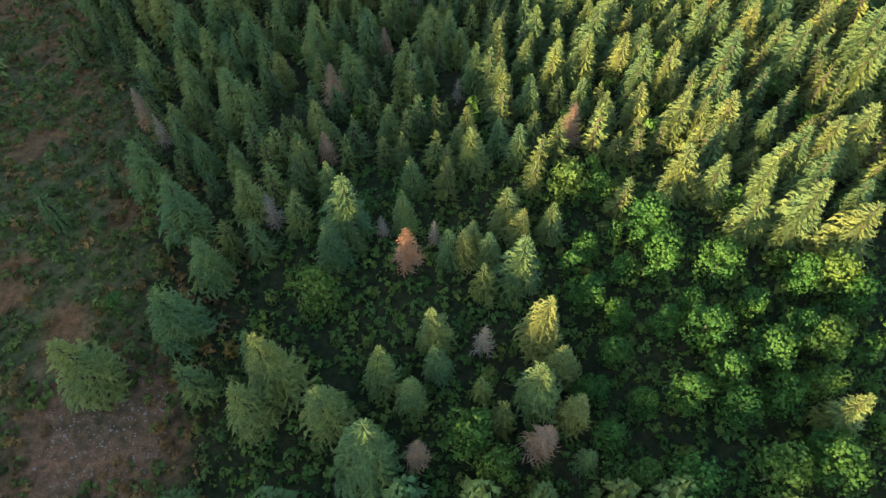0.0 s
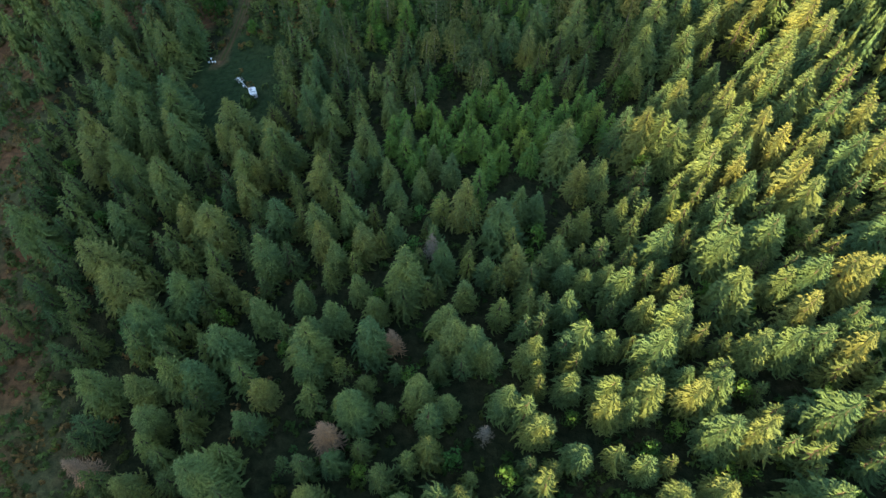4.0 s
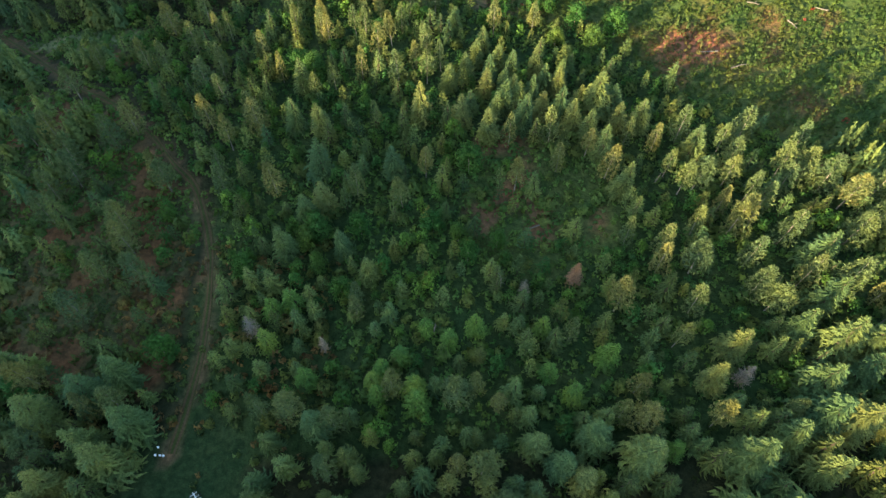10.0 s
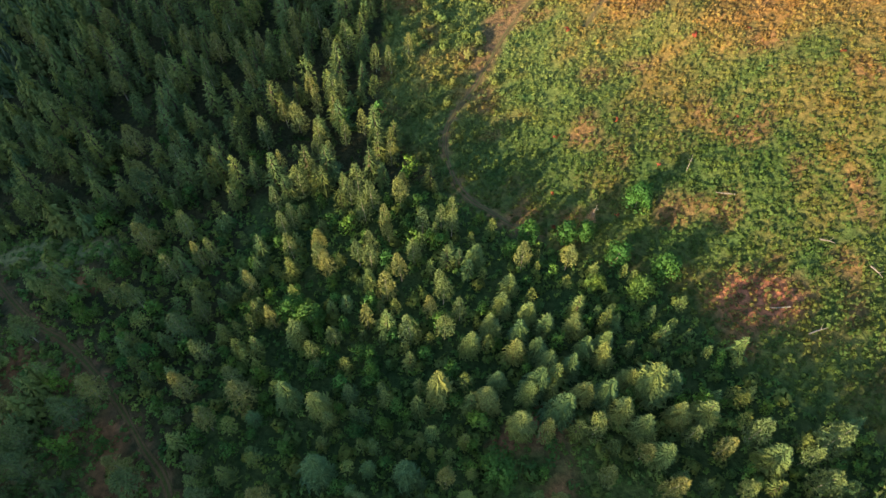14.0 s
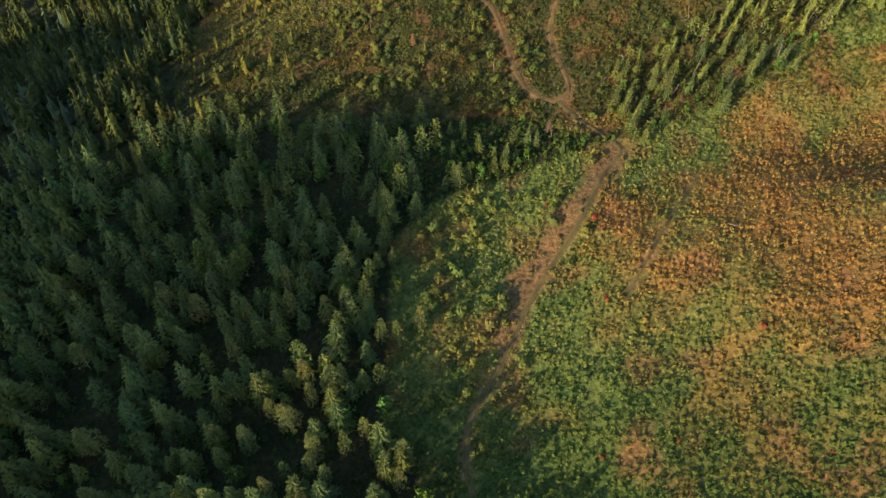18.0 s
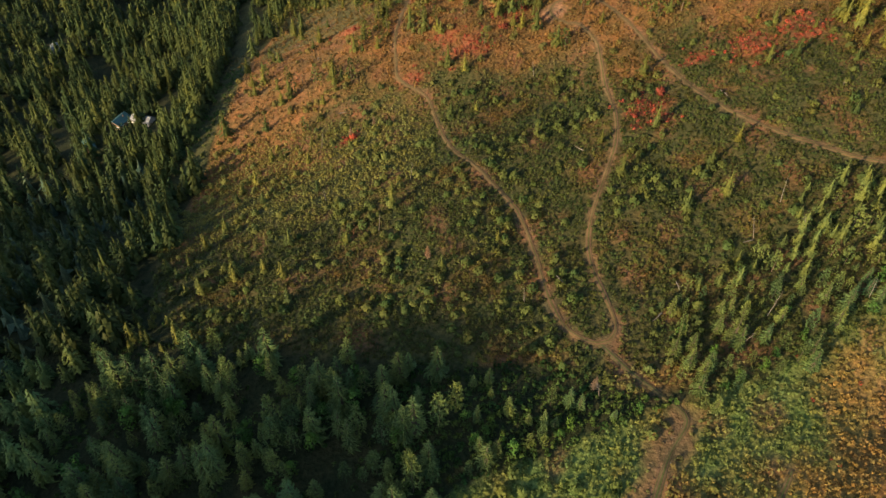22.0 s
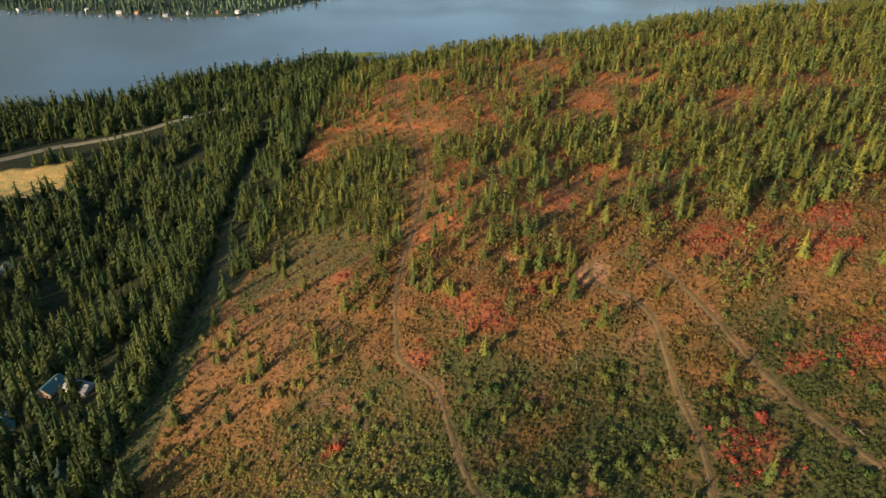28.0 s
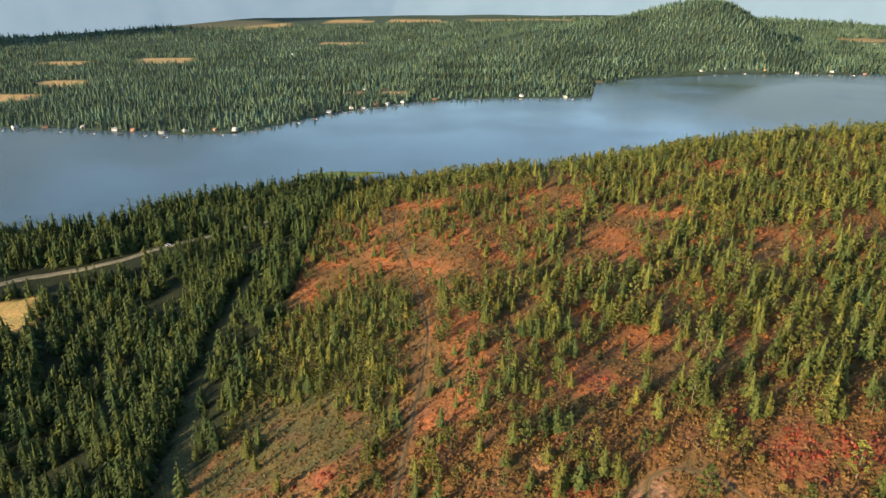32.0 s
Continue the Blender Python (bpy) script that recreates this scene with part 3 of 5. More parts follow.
def needle_crown(seed, H, R, n, size, low=0.06, shape=0.8, tiers=9, core=0.5):
    """A conifer crown of many small drooping sprays in tiers over an inner mass."""
    r = np.random.default_rng(seed)
    q = np.sqrt(r.uniform(0.004, 1, n))
    th = r.uniform(0, 6.283, n)
    lobes = 1 + 0.13 * np.sin(3 * th + r.uniform(0, 6)) + 0.10 * np.sin(5 * th + 7 * q + r.uniform(0, 6))
    rad = R * q**shape * (0.5 + 0.5 * np.minimum(1, (1 - q) * 6 + 0.45)) * (0.84 + 0.24 * ((q * tiers + 0.3 * np.sin(2 * th)) % 1)) * lobes * r.uniform(0.8, 1.1, n) + 0.05
    lean = r.normal(0, 0.012, 2) * H
    o = np.stack([np.cos(th), np.sin(th), 0 * th], -1)
    e = np.stack([-np.sin(th), np.cos(th), 0 * th], -1)
    hh = 1 - q * (1 - low)
    p = o * rad[:, None] + np.stack([lean[0] * hh, lean[1] * hh, H * hh], -1)
    s = (size * (0.5 + 0.5 * q) * r.uniform(0.7, 1.3, n))[:, None]
    dn = o * 0.7 + np.array((0, 0, -1.0)) * r.uniform(0.25, 0.95, n)[:, None] + e * r.uniform(-0.4, 0.4, n)[:, None]
    dn /= np.linalg.norm(dn, axis=1)[:, None]
    tilt = np.array((0, 0, 1.0)) * r.uniform(-0.25, 0.25, n)[:, None]
    V = np.stack([p - dn * s * 0.5 + (e + tilt) * s * 0.45, p - dn * s * 0.5 - (e + tilt) * s * 0.45, p + dn * s * 0.85], 1).reshape(-1, 3)
    F = np.arange(3 * n).reshape(-1, 3)
    if core:
        a = np.arange(7) / 7 * 6.283
        ring = np.stack([R * core * np.cos(a), R * core * np.sin(a), np.full(7, H * (low + 0.02))], -1)
        top = np.array([(lean[0], lean[1], H * 0.93)])
        k = np.arange(7)
        F = np.vstack([F, np.stack([3 * n + k, 3 * n + (k + 1) % 7, np.full(7, 3 * n + 7)], -1)])
        V = np.vstack([V, ring, top])
    return V, F


def pine_crown(seed, H, R, clumps, needles, low=0.35, tuft=1.0, fat=1.0):
    """A rounded pine crown: spiky needle tufts at the ends of boughs round a stem."""
    r = np.random.default_rng(seed)
    V, F = [], []
    squash = r.uniform(0.8, 1.2, 8)
    for c in range(clumps):
        u = (c + r.uniform(0, 1)) / clumps
        h = low + (0.97 - low) * u
        th = 2.4 * c + r.uniform(-0.5, 0.5)
        out = R * min(1.0, 0.55 + 2.2 * u) * ((1.02 - u) ** 0.62) * squash[int((th % 6.283) / 0.7855) % 8] * r.uniform(0.5, 1.0) ** 0.6
        d = np.array((math.cos(th), math.sin(th), 0))
        o = d * out + np.array((0, 0, h * H - 0.12 * out))
        for k in range(needles):
            e = r.normal(0, 1, 3) + d * 0.7 + np.array((0, 0, 0.45))
            e /= np.linalg.norm(e)
            a = np.cross(e, r.normal(0, 1, 3))
            a /= np.linalg.norm(a)
            L, w = tuft * r.uniform(0.45, 0.85), fat * tuft * r.uniform(0.12, 0.22)
            b = o + e * 0.08
            n = len(V)
            V += [b + a * w - e * 0.1, b - a * w - e * 0.1, b + e * L]
            F.append((n, n + 1, n + 2))
        n = len(V)
        p = np.array((-d[1], d[0], 0)) * 0.06
        q = np.array((0, 0, h * H - 0.5))
        V += [q + p, q - p, o]
        F.append((n, n + 1, n + 2))
    return np.array(V), np.array(F)


def leaf_crown(seed, H, R, clumps, leaves, size, low=0.25):
    """A broad-leaved crown: lobes on limbs, each a loose shell of small leaf sprays."""
    r = np.random.default_rng(seed)
    V, F = [], []
    for c in range(clumps):
        h = low + (0.92 - low) * (c + r.uniform(0, 1)) / clumps
        th, rr = r.uniform(0, 6.28), R * 0.62 * math.sin(math.pi * min(1, (h - low) / (1 - low) * 0.8 + 0.2)) ** 0.7 * r.uniform(0.5, 1.1)
        o = np.array((rr * math.cos(th), rr * math.sin(th), h * H))
        lobe = R * r.uniform(0.36, 0.58) * (1.1 - 0.4 * h)
        for k in range(leaves):
            d = r.normal(0, 1, 3)
            d[2] = abs(d[2]) * 0.9 - 0.25
            d /= np.linalg.norm(d)
            p = o + d * lobe * r.uniform(0.65, 1.08) * np.array((1, 1, 0.85))
            a = np.cross(d, r.normal(0, 1, 3))
            a /= np.linalg.norm(a)
            b = np.cross(d, a) + d * r.uniform(-0.5, 0.5)
            s = size * r.uniform(0.6, 1.3)
            n = len(V)
            V += [p - a * s * 0.5, p + b * s * 0.6, p + a * s * 0.5 + d * 0.1 * s, p - b * s * 0.55]
            F += [(n, n + 2, n + 1), (n, n + 3, n + 2)]
    return np.array(V), np.array(F)


def snag_crown(seed, H, R, arms):
    """Bare or rust-brown boughs of a dead conifer."""
    r = np.random.default_rng(seed)
    V, F = [], []
    for k in range(arms):
        h = 0.15 + 0.82 * k / arms
        th = 2.4 * k + r.uniform(-0.4, 0.4)
        L = R * (1 - h) ** 0.7 * r.uniform(0.6, 1.15) + 0.15
        d = np.array((math.cos(th), math.sin(th), r.uniform(-0.25, 0.15)))
        p = np.array((-d[1], d[0], 0))
        o = np.array((0, 0, h * H))
        for s in range(4):
            f = 0.25 * s + r.uniform(0, 0.2)
            c, n = o + d * L * f, len(V)
            sg = 1 if s % 2 else -1
            V += [c, c + d * L * 0.16, c + d * L * 0.42 + sg * p * L * 0.26 + np.array((0, 0, r.uniform(-0.2, 0.1) * L))]
            F.append((n, n + 1, n + 2))
        n = len(V)
        V += [o + p * 0.05, o - p * 0.05, o + d * L]
        F.append((n, n + 1, n + 2))
    return np.array(V), np.array(F)


def spray_bush(seed, n, flat=0.8, leaf=1.0):
    """A low bush: leaf sprays over a dome, of unit width."""
    r = np.random.default_rng(seed)
    V, F = [], []
    for k in range(n):
        d = r.normal(0, 1, 3)
        d[2] = abs(d[2]) + 0.15
        d /= np.linalg.norm(d)
        p = d * np.array((0.5, 0.5, 0.5 * flat * 1.5)) * r.uniform(0.7, 1.1)
        a = np.cross(d, r.normal(0, 1, 3))
        a /= np.linalg.norm(a)
        b = np.cross(d, a) + d * r.uniform(-0.4, 0.7)
        s = r.uniform(0.28, 0.5) * leaf
        m = len(V)
        V += [p - a * s * 0.6 - b * s * 0.3, p + a * s * 0.6 - b * s * 0.3, p + b * s * 0.8]
        F.append((m, m + 1, m + 2))
    return np.array(V), np.array(F)


def scatter_mesh(name, kinds, which, x, y, scale, stretch, tints, mats, sink=0.1, slots=None, z=None):
    """Joins many plants, each of one of the kinds, turned and scaled, into one mesh."""
    VV, FF, CC, SS, base = [], [], [], [], 0
    z = ground_z(x, y) if z is None else z
    turn = rng.uniform(0, 6.283, len(x))
    for k, (v, f) in enumerate(kinds):
        sel = np.nonzero(which == k)[0]
        if not len(sel):
            continue
        c, s = np.cos(turn[sel])[:, None], np.sin(turn[sel])[:, None]
        X = (v[None, :, 0] * c - v[None, :, 1] * s) * scale[sel][:, None] + x[sel][:, None]
        Y = (v[None, :, 0] * s + v[None, :, 1] * c) * scale[sel][:, None] + y[sel][:, None]
        Z = v[None, :, 2] * (scale[sel] * stretch[sel])[:, None] + (z[sel] - sink)[:, None]
        VV.append(np.stack([X, Y, Z], -1).reshape(-1, 3))
        FF.append((f[None] + (np.arange(len(sel)) * len(v))[:, None, None]).reshape(-1, 3) + base)
        CC.append(np.repeat(tints[sel], len(v), 0))
        if slots is not None:
            SS.append(np.tile(slots[k], len(sel)))
        base += len(sel) * len(v)
    return mesh_from(name, np.concatenate(VV), np.concatenate(FF), mats, np.concatenate(CC), slots=np.concatenate(SS) if SS else None)


def spread(x0, x1, y0, y1, gap):
    """Uneven scatter: one plant to a cell of the given width."""
    n, m = int((x1 - x0) / gap), int((y1 - y0) / gap)
    i, j = np.meshgrid(np.arange(n), np.arange(m))
    x = x0 + gap * (i + 0.5 * (j % 2) + rng.uniform(-0.42, 0.42, i.shape))
    y = y0 + gap * (j + rng.uniform(-0.42, 0.42, i.shape))
    return x.ravel(), y.ravel()


def track_gap(x, y):
    d = np.full(np.shape(x), 1e4)
    for k, line in LINES.items():
        d = np.minimum(d, off_line(x, y, line) - TRACKS[k][0] / 2)
    return np.minimum(d, off_line(x, y, HIGHWAY, 1) - 11)


def greens(x, y, dark=1.0):
    """Needle colours: dark and bluish to yellow-green, in patches."""
    n = len(x)
    a = np.clip(rng.uniform(0, 0.8, (n, 1)) + 0.35 * (waves(x, y, 24, 81)[:, None] > 0.5), 0, 1)
    c = np.array((0.057, 0.100, 0.040)) * (1 - a) + np.array((0.124, 0.150, 0.041)) * a
    return c * rng.uniform(0.72, 1.28, (n, 1)) * dark


CUT_EDGE = curve_points([(-152, 590), (-147, 650), (-155, 720), (-168, 800), (-174, 880), (-173, 955)], 4)


def wood_density(x, y):
    """Trees per square metre by stretch of the plan."""
    m = cover_mask(x, y)
    d = np.full(np.shape(x), 1 / 21.0)
    w = waves(x, y, 28, 41)
    d = np.where((y > 195) & (y < 320), (1 / 20.0) * np.clip(1 + 0.6 * w, 0.5, 1.5), d)
    d = np.where((y >= 320) & (y < 480), (1 / 30.0) * np.clip(1 + 0.5 * w, 0.55, 1.4), d)
    d = np.where((x < -118) & (y >= 480), (1 / 50.0) * np.clip(1 + 0.9 * w + 0.5 * waves(x, y, 60, 45), 0.2, 1.8), d)
    ridge = (x > -118) & (y >= 690)
    d = np.where(ridge, (1 / 66.0) * np.clip(1 + 1.0 * waves(x, y, 70, 43) + step(50, 180, x) * 0.7, 0.15, 2.4), d)
    d = np.where(ridge & (x < -42 + 8 * w) & (y < 850), 1 / 21.0, d)
    d = np.where((x > -40) & (x < 60) & (y > 735) & (y < 800) & (w > 0), 1 / 22.0, d)
    d = np.where((y > 1010) & (x < 60), 1 / 26.0, d)
    d = np.where(np.hypot((x + 114) / 22, (y - 318) / 8) < 1, 0, d)
    for k, v in (("west", 1 / 300.0), ("open", 1 / 42.0), ("camp", 0), ("meadow", 0), ("glade", 1 / 70.0), ("cut", 0), ("hay", 0)):
        d = np.where(m[k], v, d)
    d = np.where(m["slope"], np.where(y > 645, 1 / 62.0, np.where(y > 610, 1 / 190.0, 1 / 700.0)) * np.clip(1 + waves(x, y, 40, 44), 0.1, 3), d)
    d = np.where(m["slope"] & (x < -60), 1 / 240.0, d)
    d = np.where(m["slope"] & (x > 130), 1 / 60.0, d)
    d = np.where((off_line(x, y, STRIP) < 17 + 4 * w) & (x > 36), 1 / 19.0, d)
    d = np.where((np.abs(x - 19) < 22) & (np.abs(y - 460) < 13) | (track_gap(x, y) < 4) & (y > 190), 0, d)
    d = np.where((y > 590) & (y < 960) & (d > 0) & (off_line(x, y, CUT_EDGE, 1) < 9), 1 / 14.0, d)
    d = np.where((np.abs(x) > 112 + 0.10 * np.maximum(y, 0)) & (y < 330), d * (x < 0) * 0.3, d)
    d = np.where((y < 66) & ~inside(x, y, BROAD_PATCH), d * 0.5, d)
    n = np.interp(x, *SHORE_NEAR) - y
    d = np.where((n > 12) & (y > 1000) & (x < -60) & (off_line(x, y, HIGHWAY, 1) > 12), 1 / 30.0, d)
    verge = (off_line(x, y, HIGHWAY, 1) < 30) & (y < np.interp(x, HIGHWAY[:, 0], HIGHWAY[:, 1]))
    return np.where((n < 6) | (track_gap(x, y) < 1.2) | verge, 0, d)


def thin(x, y, gap):
    keep = rng.uniform(0, 1, len(x)) < wood_density(x, y) * gap * gap
    return x[keep], y[keep]


def part(name, data, parent, label=""):
    ob = new(name, data)
    ob.parent = parent
    return tagged(ob, label)


def tree_thing(name, label, category, group, trunk_mesh, crown_mesh):
    base = tagged(new(name), label, category, group)
    part("trunk", trunk_mesh, base)
    part("crown", crown_mesh, base)
    return base


def trunk_mesh(name, H, r, mat, bend=0.1, seed=0):
    q = np.random.default_rng(seed)
    p = [(q.normal(0, bend) * t, q.normal(0, bend) * t, H * t) for t in (0, 0.3, 0.65, 1.0)]
    p[0] = (0, 0, -0.4)
    v, f = tube(p, [r, r * 0.8, r * 0.5, r * 0.08], 6)
    return mesh_from(name, v, f, [mat], smooth=True)


# trees along the way, one by one: crown radius, height and plan of each size
SPRUCES_A1 = [(17.4, 28.6), (-3.8, 30.7), (15.9, 34.7), (-1.0, 35.2), (-26.2, 37.4), (7.1, 53.5), (3.0, 53.8), (0.9, 54.2), (4.7, 55.6), (12.0, 57.5), (16.5, 58.7), (63.4, 61.1), (-6.4, 61.4), (-18.3, 67.4), (-5.4, 69.1), (-35.9, 73.8), (-24.1, 74.6), (13.1, 75.5), (-41.5, 75.6), (9.6, 78.0), (54.9, 78.5), (4.0, 82.0), (-9.8, 83.2), (-22.9, 83.7), (28.7, 84.1), (-48.7, 85.6), (24.6, 88.0), (16.4, 89.4), (23.7, 96.7), (-2.9, 97.6), (-31.7, 100.0), (15.7, 100.2), (33.5, 101.3), (3.4, 105.9), (22.6, 108.2), (29.3, 113.9), (-14.8, 115.5), (0.1, 118.1), (-28.0, 118.3), (-18.7, 120.1), (20.4, 120.3)]
SPRUCES_A2 = [(24.5, 121.1), (17.5, 122.5), (-44.0, 122.9), (3.8, 123.1), (-23.5, 126.7), (-13.3, 133.4), (22.2, 133.6), (28.7, 135.2), (37.9, 136.8), (14.0, 137.7), (-12.7, 142.7), (-7.6, 145.1), (-14.4, 146.6), (-1.9, 148.7), (-21.6, 150.2), (-6.0, 150.5), (-17.8, 152.8), (-10.9, 157.8), (-15.4, 167.1), (-23.9, 229.2), (-29.7, 235.6), (16.3, 270.6), (5.4, 271.6), (33.9, 273.2), (25.2, 273.5), (-0.7, 274.4), (14.5, 277.2), (9.8, 278.6), (21.0, 279.1), (3.6, 281.0), (17.6, 281.1), (8.6, 281.7), (22.0, 281.8), (-5.4, 283.3), (4.4, 285.8), (16.0, 286.3), (10.3, 286.8), (-1.3, 287.6), (7.1, 289.9), (1.5, 293.1), (3.6, 297.1), (-3.4, 305.7)]
SPRUCES_B1 = [(49.8, 26.9), (-8.7, 33.7), (-1.4, 39.7), (-17.0, 54.1), (46.0, 57.4), (9.8, 60.5), (-31.1, 63.6), (49.3, 63.7), (42.5, 65.0), (52.5, 67.6), (4.7, 74.5), (44.4, 81.4), (34.2, 84.1), (10.8, 93.6), (-47.8, 94.7), (20.8, 96.7), (33.9, 98.2), (5.9, 98.8), (21.3, 99.8), (-6.8, 99.9), (-51.1, 101.0), (-24.8, 104.1), (10.5, 106.6), (-25.1, 110.3), (-2.8, 112.6), (-21.2, 113.7), (-54.0, 114.2), (-34.7, 114.4), (16.5, 115.1), (52.1, 118.2), (26.4, 118.4), (8.7, 123.9), (42.8, 125.1), (-3.4, 125.4), (15.6, 126.4), (-26.3, 130.1), (-18.3, 130.4), (45.0, 135.1), (-52.5, 136.5), (10.6, 137.7), (-42.4, 142.8), (61.0, 143.1)]
SPRUCES_B2 = [(26.5, 143.3), (51.2, 143.6), (22.2, 143.8), (-41.8, 149.0), (46.6, 150.6), (46.2, 153.3), (-35.7, 155.5), (-46.3, 155.6), (-20.0, 157.9), (-50.0, 158.0), (-40.5, 159.3), (53.0, 169.9), (48.2, 171.4), (-31.8, 172.9), (37.2, 173.5), (-34.5, 176.6), (-32.2, 180.2), (15.1, 185.5), (11.8, 187.3), (7.4, 191.5), (68.3, 192.7), (-32.4, 196.7), (41.0, 202.4), (46.2, 208.0), (-41.9, 235.3), (-37.8, 244.8), (31.8, 246.8), (-34.3, 248.5), (48.5, 256.4), (-19.3, 257.0), (28.7, 257.8), (26.0, 263.5), (3.0, 265.4), (38.1, 265.7), (33.5, 266.0), (23.5, 266.8), (-2.8, 269.9), (20.4, 271.1), (-37.2, 271.2), (-43.2, 273.4), (7.2, 273.5), (-43.6, 288.1)]
SPRUCES_C1 = [(-14.5, 27.8), (-24.7, 27.9), (12.2, 30.8), (13.9, 40.3), (11.4, 49.4), (-34.5, 51.2), (56.6, 63.4), (37.8, 67.1), (55.1, 68.3), (-49.9, 71.6), (47.6, 77.8), (39.5, 79.2), (46.3, 83.4), (40.6, 92.3), (35.8, 92.6), (-17.1, 96.3), (26.9, 98.1), (36.6, 99.2), (62.5, 99.4), (-57.4, 101.0), (-41.7, 101.9), (-45.6, 102.5), (59.1, 105.2), (50.1, 106.4), (43.8, 106.4), (53.3, 106.7), (1.3, 107.5), (60.6, 107.7), (32.6, 108.1), (18.7, 108.4), (-14.9, 109.3), (-1.5, 109.3), (59.5, 110.2), (33.6, 111.4), (53.4, 111.4), (64.9, 118.6), (-35.3, 125.6), (33.8, 125.8), (-26.5, 133.5), (-34.1, 135.9), (-20.7, 136.1), (-64.6, 136.4)]
SPRUCES_C2 = [(0.8, 137.4), (51.5, 138.2), (45.7, 143.5), (-27.5, 145.9), (52.4, 146.3), (65.8, 146.7), (51.0, 148.5), (60.0, 148.9), (-43.6, 149.1), (-37.6, 153.4), (31.4, 154.5), (-74.1, 157.2), (63.3, 158.0), (52.8, 158.2), (-66.0, 159.3), (52.4, 161.5), (-61.9, 161.8), (61.6, 162.3), (40.2, 163.5), (59.4, 164.6), (-68.3, 164.8), (-28.1, 164.9), (71.4, 165.8), (-33.3, 167.8), (-69.9, 168.8), (72.0, 172.2), (62.4, 173.5), (-64.7, 177.0), (-82.4, 183.6), (55.1, 185.2), (-80.8, 187.1), (51.4, 191.0), (17.8, 192.7), (-75.1, 194.5), (66.8, 202.3), (-72.7, 208.0), (58.3, 211.0), (64.8, 216.6), (66.2, 226.2), (-35.6, 257.7), (11.4, 267.5), (-12.6, 273.5)]
SPRUCES_D1 = [(-8.9, 22.4), (-23.0, 33.1), (-47.0, 33.4), (-37.7, 41.0), (59.3, 53.1), (53.0, 56.9), (-14.6, 59.5), (-40.6, 61.2), (59.8, 69.2), (66.0, 71.9), (-37.1, 85.9), (74.1, 90.2), (52.1, 94.4), (63.5, 95.2), (77.4, 98.4), (70.1, 102.1), (29.3, 105.6), (-24.4, 106.8), (-37.7, 108.2), (65.9, 109.6), (-52.4, 111.8), (44.1, 116.4), (-47.7, 117.7), (60.9, 118.6), (56.9, 118.9), (-59.9, 120.0), (-9.8, 121.1), (44.1, 124.9), (70.7, 125.9), (-65.7, 126.2), (52.4, 126.9), (-46.5, 132.7), (7.0, 132.7), (-81.7, 134.3), (59.9, 134.4), (59.7, 139.0), (69.9, 143.7), (75.9, 144.8), (-58.6, 146.0), (40.0, 150.0), (-69.1, 150.9), (20.2, 151.5)]
SPRUCES_D2 = [(56.5, 151.8), (38.0, 152.4), (-76.1, 153.0), (52.8, 153.1), (35.3, 153.2), (75.8, 153.5), (69.8, 154.2), (82.7, 155.5), (-38.3, 156.3), (-58.4, 157.0), (-79.7, 160.9), (67.8, 162.0), (43.1, 162.1), (-48.6, 163.3), (-72.7, 163.4), (64.0, 165.9), (-72.8, 169.0), (-63.5, 169.3), (-79.2, 171.7), (-65.9, 172.8), (68.0, 174.6), (76.3, 178.2), (47.8, 178.3), (-76.2, 179.3), (39.6, 179.3), (76.5, 185.2), (43.4, 187.9), (26.5, 188.0), (-70.4, 191.1), (61.9, 192.7), (57.5, 194.2), (73.1, 194.5), (-94.8, 196.8), (81.2, 198.3), (-67.6, 198.4), (58.0, 200.0), (-86.0, 200.4), (-76.3, 204.0), (72.5, 206.7), (63.9, 206.7), (69.6, 207.2), (28.6, 272.8)]
SPRUCES = [(2.08, 9.8, SPRUCES_A1), (2.08, 9.8, SPRUCES_A2), (2.52, 11.8, SPRUCES_B1), (2.52, 11.8, SPRUCES_B2), (2.94, 13.7, SPRUCES_C1), (2.94, 13.7, SPRUCES_C2), (3.74, 15.3, SPRUCES_D1), (3.74, 15.3, SPRUCES_D2)]
PINES_A1 = [(-5.9, 187.9), (52.6, 195.9), (23.6, 196.5), (1.7, 199.0), (27.5, 201.5), (-2.2, 202.8), (36.2, 210.3), (16.5, 212.6), (74.6, 217.1), (-25.7, 220.1), (-26.0, 222.8), (30.5, 234.1), (50.6, 240.3), (57.3, 243.4), (42.0, 251.6), (18.4, 254.6), (-11.5, 255.3), (54.2, 256.4), (25.4, 258.6), (40.6, 259.2), (-61.0, 260.7), (35.0, 262.1), (8.1, 263.1), (-39.3, 283.2), (-35.0, 286.4), (-28.2, 290.5), (-7.7, 291.0), (-13.9, 292.2), (-49.9, 292.4), (-66.4, 295.3), (-67.2, 297.8), (-11.8, 298.0), (-56.0, 302.0)]
PINES_A2 = [(16.8, 302.4), (-103.1, 302.5), (-38.2, 305.4), (-103.8, 305.6), (-28.0, 306.4), (-30.8, 307.0), (-18.1, 307.5), (-70.2, 311.0), (-47.6, 311.2), (-67.3, 312.0), (-24.0, 313.6), (-8.9, 314.5), (-16.0, 316.6), (-11.4, 317.4), (-8.8, 317.6), (-24.8, 317.6), (-50.8, 319.3), (-48.7, 321.1), (-34.4, 328.0), (-54.0, 328.3), (-21.1, 329.7), (-44.4, 337.7), (-24.4, 341.1), (-53.9, 341.4), (-40.8, 342.9), (-45.0, 346.5), (-37.6, 350.7), (-32.3, 353.6), (-55.4, 360.1), (-46.4, 363.2), (-39.4, 367.7), (-25.4, 378.9), (-30.2, 380.6), (-20.3, 382.9)]
